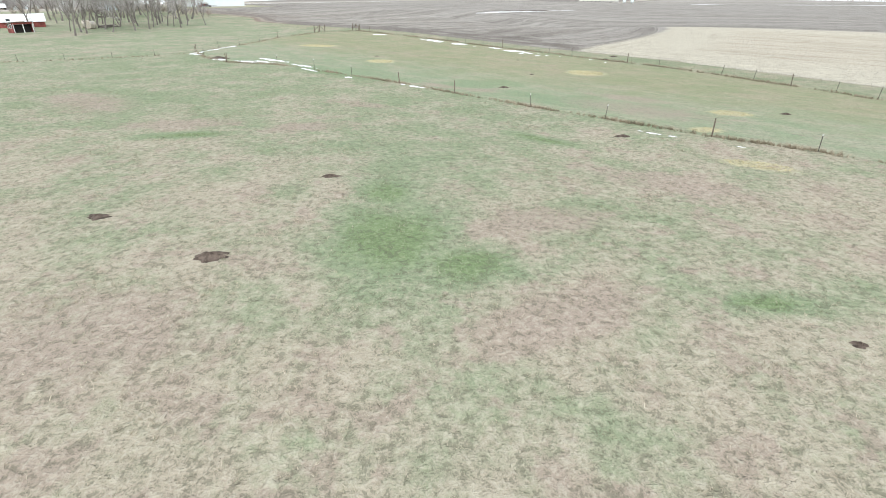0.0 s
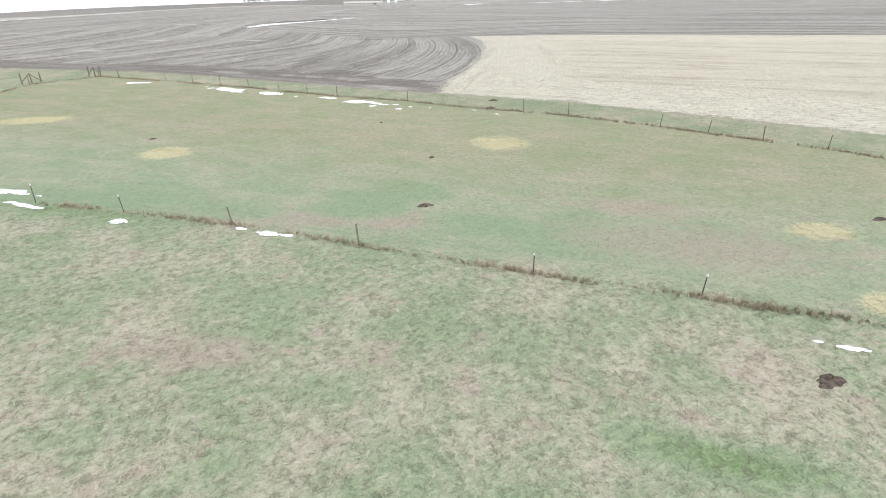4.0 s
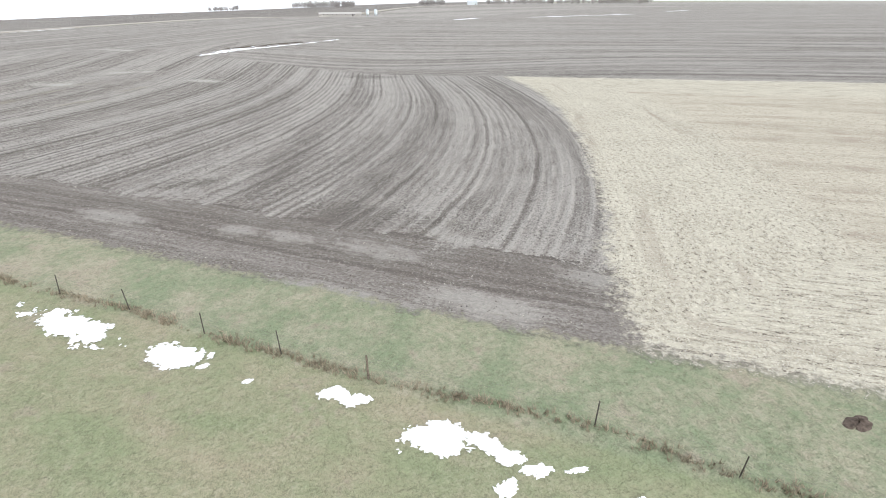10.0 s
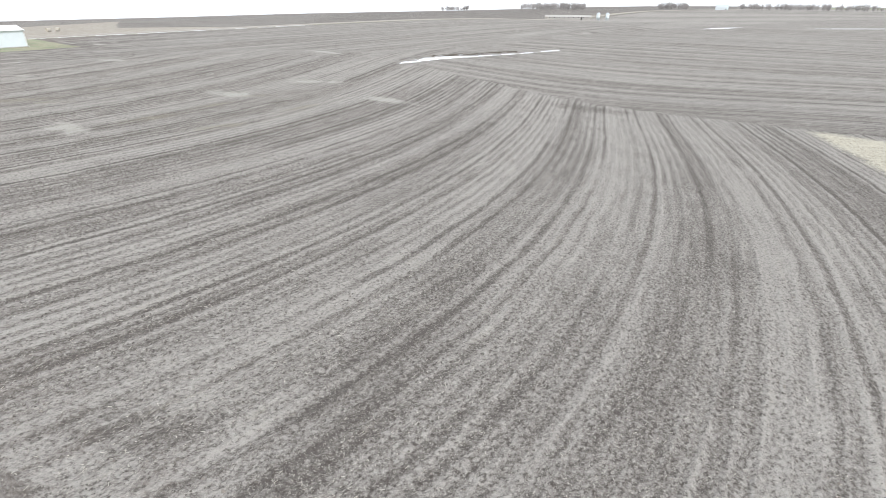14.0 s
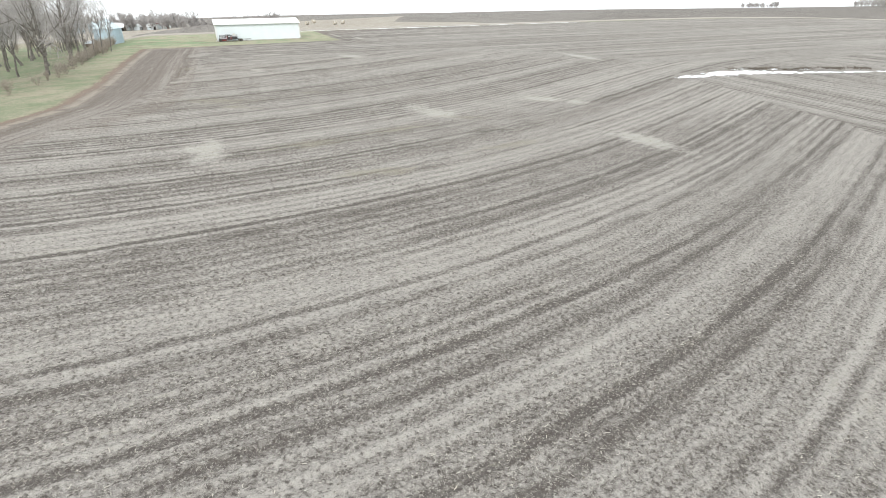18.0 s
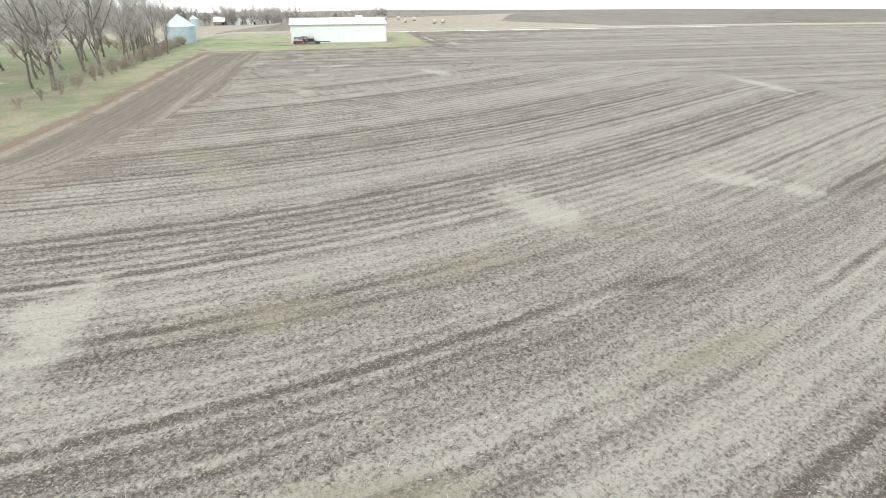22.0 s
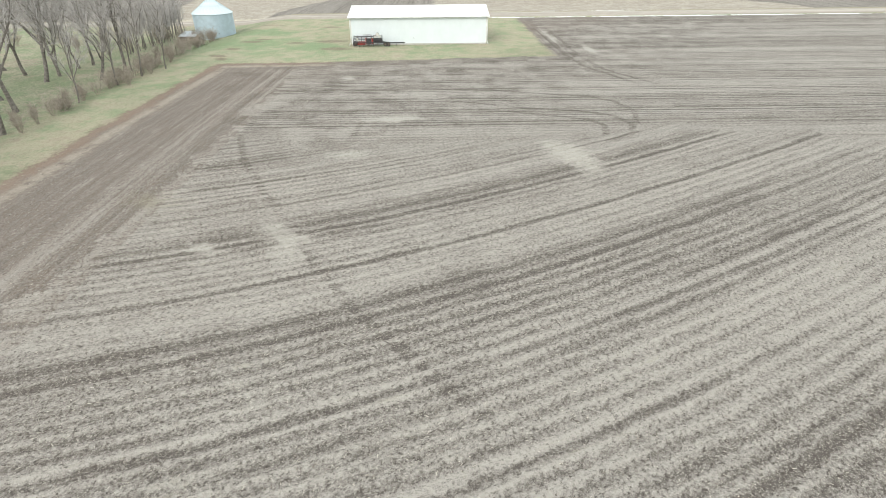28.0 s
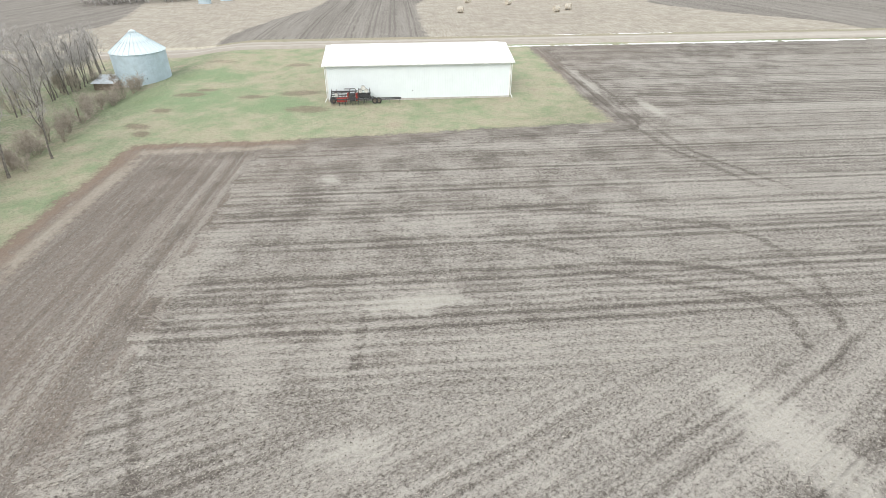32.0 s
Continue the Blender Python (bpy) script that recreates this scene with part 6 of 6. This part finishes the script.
def cover_material(name, dead, green, spread=0.25, follow=True):
    """Dry to green by the same drifts of colour as the sheet below, each piece a little different."""
    n = Nodes(name)
    if follow:
        wet, _, _ = drifts(n)
        c = n.mix(n.step(wet, -0.20, 0.30), dead, green)
    else:
        c = n.mix(n.step(n.noise(0.4, 3), 0.4, 0.6), dead, green)
    r = n.island()
    c = n.mix(n.m("MULTIPLY", n.step(r, 0.45, 1.0), 0.6), c, tuple(min(k * (1 + 2.2 * spread), 0.8) for k in dead))
    c = n.mix(n.m("MULTIPLY", n.step(r, 0.35, 0.0), 0.6), c, tuple(k * (1 - spread * 1.6) for k in green))
    return n.finish(c, 0.9, 0, None, 0.15)


PASTURE_BLADES = cover_material("pasture_blades", (0.42, 0.375, 0.295), (0.24, 0.28, 0.17), 0.2)
SHORT_BLADES = cover_material("short_grass_blades", (0.37, 0.338, 0.25), (0.245, 0.282, 0.175), 0.18)
RANK_GRASS = cover_material("rank_dead_grass", (0.34, 0.295, 0.22), (0.26, 0.225, 0.16), 0.3, False)
STALKS = cover_material("corn_stalk_litter", (0.49, 0.46, 0.40), (0.41, 0.38, 0.33), 0.18, False)
DARK_WEEDS = cover_material("dark_dead_weeds", (0.20, 0.175, 0.145), (0.15, 0.13, 0.11), 0.25, False)
STRAW_BITS = cover_material("flattened_straw", (0.50, 0.43, 0.235), (0.46, 0.40, 0.22), 0.2, False)
CRUMBS = cover_material("soil_crumbs", (0.20, 0.18, 0.158), (0.15, 0.134, 0.117), 0.4, False)


def tufts(name, x, y, blades, height, lean, width, mat, label, rng, layered=True, category="grass"):
    """Clumps of upright blades, each a thin triangle, at many places."""
    n = len(x)
    bx = np.repeat(x, blades) + rng.normal(0, 0.035, n * blades)
    by = np.repeat(y, blades) + rng.normal(0, 0.035, n * blades)
    a = rng.uniform(0, 2 * np.pi, n * blades)
    tilt = np.repeat(rng.uniform(0, 2 * np.pi, n), blades)
    h = np.repeat(height * rng.uniform(0.5, 1.25, n), blades) * rng.uniform(0.6, 1.1, n * blades)
    ln = lean * h * rng.uniform(0.3, 1.4, n * blades)
    w = width * rng.uniform(0.6, 1.3, n * blades)
    z = land(bx, by) - 0.02
    dx, dy = np.cos(a) * w, np.sin(a) * w
    tx, ty = bx + ln * (0.6 * np.cos(tilt) + 0.5 * np.sin(a)), by + ln * (0.6 * np.sin(tilt) - 0.5 * np.cos(a))
    v = np.stack([np.stack([bx - dx, by - dy, z], -1), np.stack([bx + dx, by + dy, z], -1), np.stack([tx, ty, z + h], -1)], 1).reshape(-1, 3)
    ob = mesh_of(name, v, np.arange(len(v)).reshape(-1, 3), mat)
    if layered:
        lush = blot(LUSH, v[:, 0], v[:, 1])
        ob.data.attributes.new("lush", "FLOAT", "POINT").data.foreach_set("value", lush.astype(np.float32))
    return tagged(ob, label, category, kind="stuff")


def sticks(name, x, y, length, width, mat, label, rng, turn=None, category="straw", lift=0.012, tilt=0.12):
    """Flat bits of stalk lying on the ground."""
    n = len(x)
    a = rng.uniform(0, np.pi, n) if turn is None else turn + rng.normal(0, 0.5, n)
    l, w = length * rng.uniform(0.4, 1.5, n) / 2, width * rng.uniform(0.6, 1.4, n) / 2
    z = land(x, y) + lift + rng.uniform(0, 0.03, n)
    t = rng.normal(0, tilt, n) * l
    ux, uy, wx, wy = np.cos(a) * l, np.sin(a) * l, -np.sin(a) * w, np.cos(a) * w
    v = np.stack([np.stack([x - ux - wx, y - uy - wy, z - t], -1), np.stack([x + ux - wx, y + uy - wy, z + t], -1), np.stack([x + ux + wx, y + uy + wy, z + t + 0.006], -1), np.stack([x - ux + wx, y - uy + wy, z - t + 0.006], -1)], 1).reshape(-1, 3)
    return tagged(mesh_of(name, v, np.arange(len(v)).reshape(-1, 4), mat), label, category, kind="stuff")


def strewn(count, x0, x1, y0, y1, keep, rng):
    x, y = rng.uniform(x0, x1, count), rng.uniform(y0, y1, count)
    k = keep(x, y)
    return x[k], y[k]


def patchy(x, y, s, seed):
    """A cheap field of soft blotches from 0 to 1."""
    return 0.5 + 0.25 * (np.sin(x * s + seed + 1.3 * np.sin(y * s * 0.8)) + np.sin(y * s * 1.13 + 2 * seed + 1.1 * np.sin(x * s * 0.9 + seed)))


r1 = np.random.default_rng(101)
PATH_XY = np.array([row[1:3] for row in PATH])


def off_path(x, y):
    """Distance from the middle of the strip of country that the flight follows."""
    return np.min([np.hypot(x - px, y - py) for px, py in PATH_XY[::2]], axis=0)


def pasture_keep(x, y):
    return (inside(PADDOCK, x, y) < -0.3) & (inside(FIELD, x, y) < -0.5) & (r1.random(len(x)) < np.clip(1.35 - 0.012 * np.hypot(x - 3, y - 20), 0.15, 1)) & (patchy(x, y, 1.4, 1) > r1.random(len(x)) * 0.75)


x, y = strewn(95000, -42, 44, 6, 84, pasture_keep, r1)
tufts("pasture_tufts", x, y, 4, 0.11, 1.3, 0.011, PASTURE_BLADES, "rough grazed pasture grass, part dead and part green", r1)
x, y = strewn(26000, -40, 42, 6, 80, lambda x, y: pasture_keep(x, y) & (patchy(x, y, 0.55, 3) > 0.5), r1)
tufts("dead_grass_clumps", x, y, 10, 0.12, 1.6, 0.010, PASTURE_BLADES, "matted tan clumps of dead pasture grass", r1)
x, y = strewn(70000, -30, 48, 38, 124, lambda x, y: (inside(PADDOCK, x, y) > 0.2) & (r1.random(len(x)) < np.clip(1.4 - 0.02 * np.hypot(x - 6, y - 75), 0.15, 1)), r1)
tufts("paddock_grass", x, y, 4, 0.07, 1.2, 0.010, SHORT_BLADES, "short grazed paddock grass, olive and green", r1)
x, y = strewn(60000, -40, 45, 60, 160, lambda x, y: (inside(FIELD, x, y) < -0.2) & (inside(FIELD, x, y) > -8) & (inside(PADDOCK, x, y) < 0.2), r1)
tufts("margin_grass", x, y, 4, 0.10, 1.2, 0.011, SHORT_BLADES, "green and tan grass of the field margin", r1)
x, y = strewn(60000, -150, -70, 185, 315, lambda x, y: (inside(FIELD, x, y) < -0.3) & ((x + 143.7) * -0.73 + (y - 289) * 0.683 < -4.5), r1)
tufts("yard_grass", x, y, 4, 0.10, 1.2, 0.014, SHORT_BLADES, "lawn and rough grass round the shed and grove", r1)


def along_fence(posts, per_m, spread, rng):
    xs, ys = [], []
    for (xa, ya, _), (xb, yb, _) in zip(posts, posts[1:]):
        n = int(math.hypot(xb - xa, yb - ya) * per_m)
        u = rng.random(n)
        xs.append(xa + (xb - xa) * u + rng.normal(0, spread, n))
        ys.append(ya + (yb - ya) * u + rng.normal(0, spread, n))
    x, y = np.concatenate(xs), np.concatenate(ys)
    k = patchy(x, y, 0.9, 5) > rng.random(len(x)) * 0.8
    return x[k], y[k]


wx, wy = r1.uniform(22, 48, 900), r1.normal(0, 0.9, 900)
wy = 257.6 + (wx - 26) * 0.36 + wy
wk = patchy(wx, wy, 1.1, 6) > 0.42
tufts("swale_weeds", wx[wk], wy[wk], 7, 0.34, 0.8, 0.03, DARK_WEEDS, "dark dead weeds standing behind the swale snow", r1, False, "weeds")
for posts, per, sp in ((FENCE_A, 26, 0.14), (FENCE_B, 26, 0.16), (FENCE_C, 12, 0.2), (FENCE_D, 8, 0.2)):
    x, y = along_fence(posts, per, sp, r1)
    tufts("fence_row_grass", x, y, 9, 0.30, 0.9, 0.016, RANK_GRASS, "rank dead brown grass under the fence wires", r1, False)

for cx, cy, a, b, turn in STRAW:
    n = int(240 * a * b)
    q, u = np.sqrt(r1.random(n)) * 0.95, r1.uniform(0, 2 * np.pi, n)
    c, s = math.cos(radians(turn)), math.sin(radians(turn))
    lx, ly = a * q * np.cos(u), b * q * np.sin(u)
    sticks("straw_litter", cx + lx * c - ly * s, cy + lx * s + ly * c, 0.16, 0.014, STRAW_BITS, "worn spot of flattened yellow straw in the grass", r1)


def till_keep(x, y):
    d = off_path(x, y)
    return (inside(FIELD, x, y) > 0.1) & (inside(STUBBLE, x, y) < 0.5) & (r1.random(len(x)) < np.clip(1.25 - d / 38, 0, 1))


x, y = strewn(300000, -100, 62, 88, 285, till_keep, r1)
band = patchy(row_line(x, y), 0 * y, 1.15, 2)
k = band > r1.random(len(x)) * 0.8
sticks("corn_residue", x[k], y[k], 0.12, 0.018, STALKS, "bleached bits of corn stalk on tilled soil", r1, category="crop residue")
x, y = strewn(210000, -100, 62, 88, 285, till_keep, r1)


def crumbs(x, y, size, rng):
    n = len(x)
    s = size * rng.uniform(0.4, 1.5, n)
    a = rng.uniform(0, 6.28, n)
    z = land(x, y) - 0.01
    out = []
    for k in range(3):
        w = a + k * 2.094
        out.append(np.stack([x + np.cos(w) * s, y + np.sin(w) * s, z], -1))
    out.append(np.stack([x + rng.normal(0, 0.2, n) * s, y + rng.normal(0, 0.2, n) * s, z + s * rng.uniform(0.6, 1.2, n)], -1))
    v = np.stack(out, 1).reshape(-1, 3)
    f = (np.array([(0, 1, 3), (1, 2, 3), (2, 0, 3)])[None] + (np.arange(n) * 4)[:, None, None]).reshape(-1, 3)
    return tagged(mesh_of("soil_clods", v, f, CRUMBS), "loose crumbs and clods of grey-brown soil", "soil", kind="stuff")


crumbs(x, y, 0.05, r1)
x, y = strewn(110000, 20, 120, 40, 172, lambda x, y: (inside(STUBBLE, x, y) > -0.6) & (r1.random(len(x)) < np.clip(1.3 - off_path(x, y) / 60, 0, 1)), r1)
sticks("stubble_litter", x, y, 0.17, 0.024, STALKS, "bleached corn stalk litter on stubble ground", r1, category="crop residue")
lane = np.round(row_line(x, y) / 0.76) * 0.76 - row_line(x, y)
k = np.abs(lane) < 0.1
tufts("corn_stubble", x[k], y[k], 2, 0.22, 0.35, 0.018, STALKS, "standing stubs of cut corn stalks in rows", r1, False, "crop stubble")


def ridges():
    """The low ridges that the tillage machine leaves, along its curved passes."""
    levels = 0.19 + 0.7597 * np.arange(-87, 95)
    u = np.linspace(0, 1, 1200)
    lx, ly = 70 + (-62 - 70) * u, 148 + (236 - 148) * u
    lv = row_line(lx, ly)
    order = np.argsort(lv)
    sx, sy = np.interp(levels, lv[order], lx[order]), np.interp(levels, lv[order], ly[order])

    def slope(x, y):
        e = 0.2
        gx_, gy_ = (row_line(x + e, y) - row_line(x - e, y)) / (2 * e), (row_line(x, y + e) - row_line(x, y - e)) / (2 * e)
        return gx_, gy_, np.hypot(gx_, gy_)

    lines = []
    for way in (-1, 1):
        x, y, run = sx.copy(), sy.copy(), []
        for k in range(70):
            if k or way == 1:
                run.append((x.copy(), y.copy()))
            a, b, m = slope(x, y)
            x, y = x + way * 1.5 * b / m, y - way * 1.5 * a / m
            a, b, m = slope(x, y)
            miss = (row_line(x, y) - levels) / m
            x, y = x - miss * a / m, y - miss * b / m
        lines = run[::-1] + lines if way == 1 else lines + run
    X, Y = np.array([p[0] for p in lines]), np.array([p[1] for p in lines])
    a, b, m = slope(X, Y)
    ok = (inside(FIELD, X, Y) > 10.5) & (inside(STUBBLE, X, Y) < -0.4) & (inside(SHED_ROWS, X, Y) < -5.0) & (inside(FAR_TILL, X, Y) < -0.6)
    high = 0.02 + 0.055 * patchy(X, Y, 0.8, 4) + 0.02 * np.sin(X * 5.1 + Y * 3.3)
    v = np.stack([np.stack([X + o * a / m, Y + o * b / m, land(X, Y) + h * high - (h == 0) * 0.03], -1) for o, h in ((-0.2, 0), (-0.05, 1), (0.06, 1), (0.2, 0))], 2)
    k = np.arange(X.size * 4).reshape(*X.shape, 4)
    f = []
    good = ok[:-1] & ok[1:]
    for j in range(3):
        f.append(np.stack([k[:-1, :, j], k[:-1, :, j + 1], k[1:, :, j + 1], k[1:, :, j]], -1)[good])
    f = np.concatenate(f)
    used, inv = np.unique(f, return_inverse=True)
    v = v.reshape(-1, 3)[used]
    ob = mesh_of("tilled_ridges", v, inv.reshape(f.shape), GROUND, smooth_faces=True)
    ground_layers(ob.data, v[:, 0].astype(float), v[:, 1].astype(float))
    tagged(ob, "low crumbly ridges of tilled soil in curved rows", "soil", kind="stuff")


ridges()
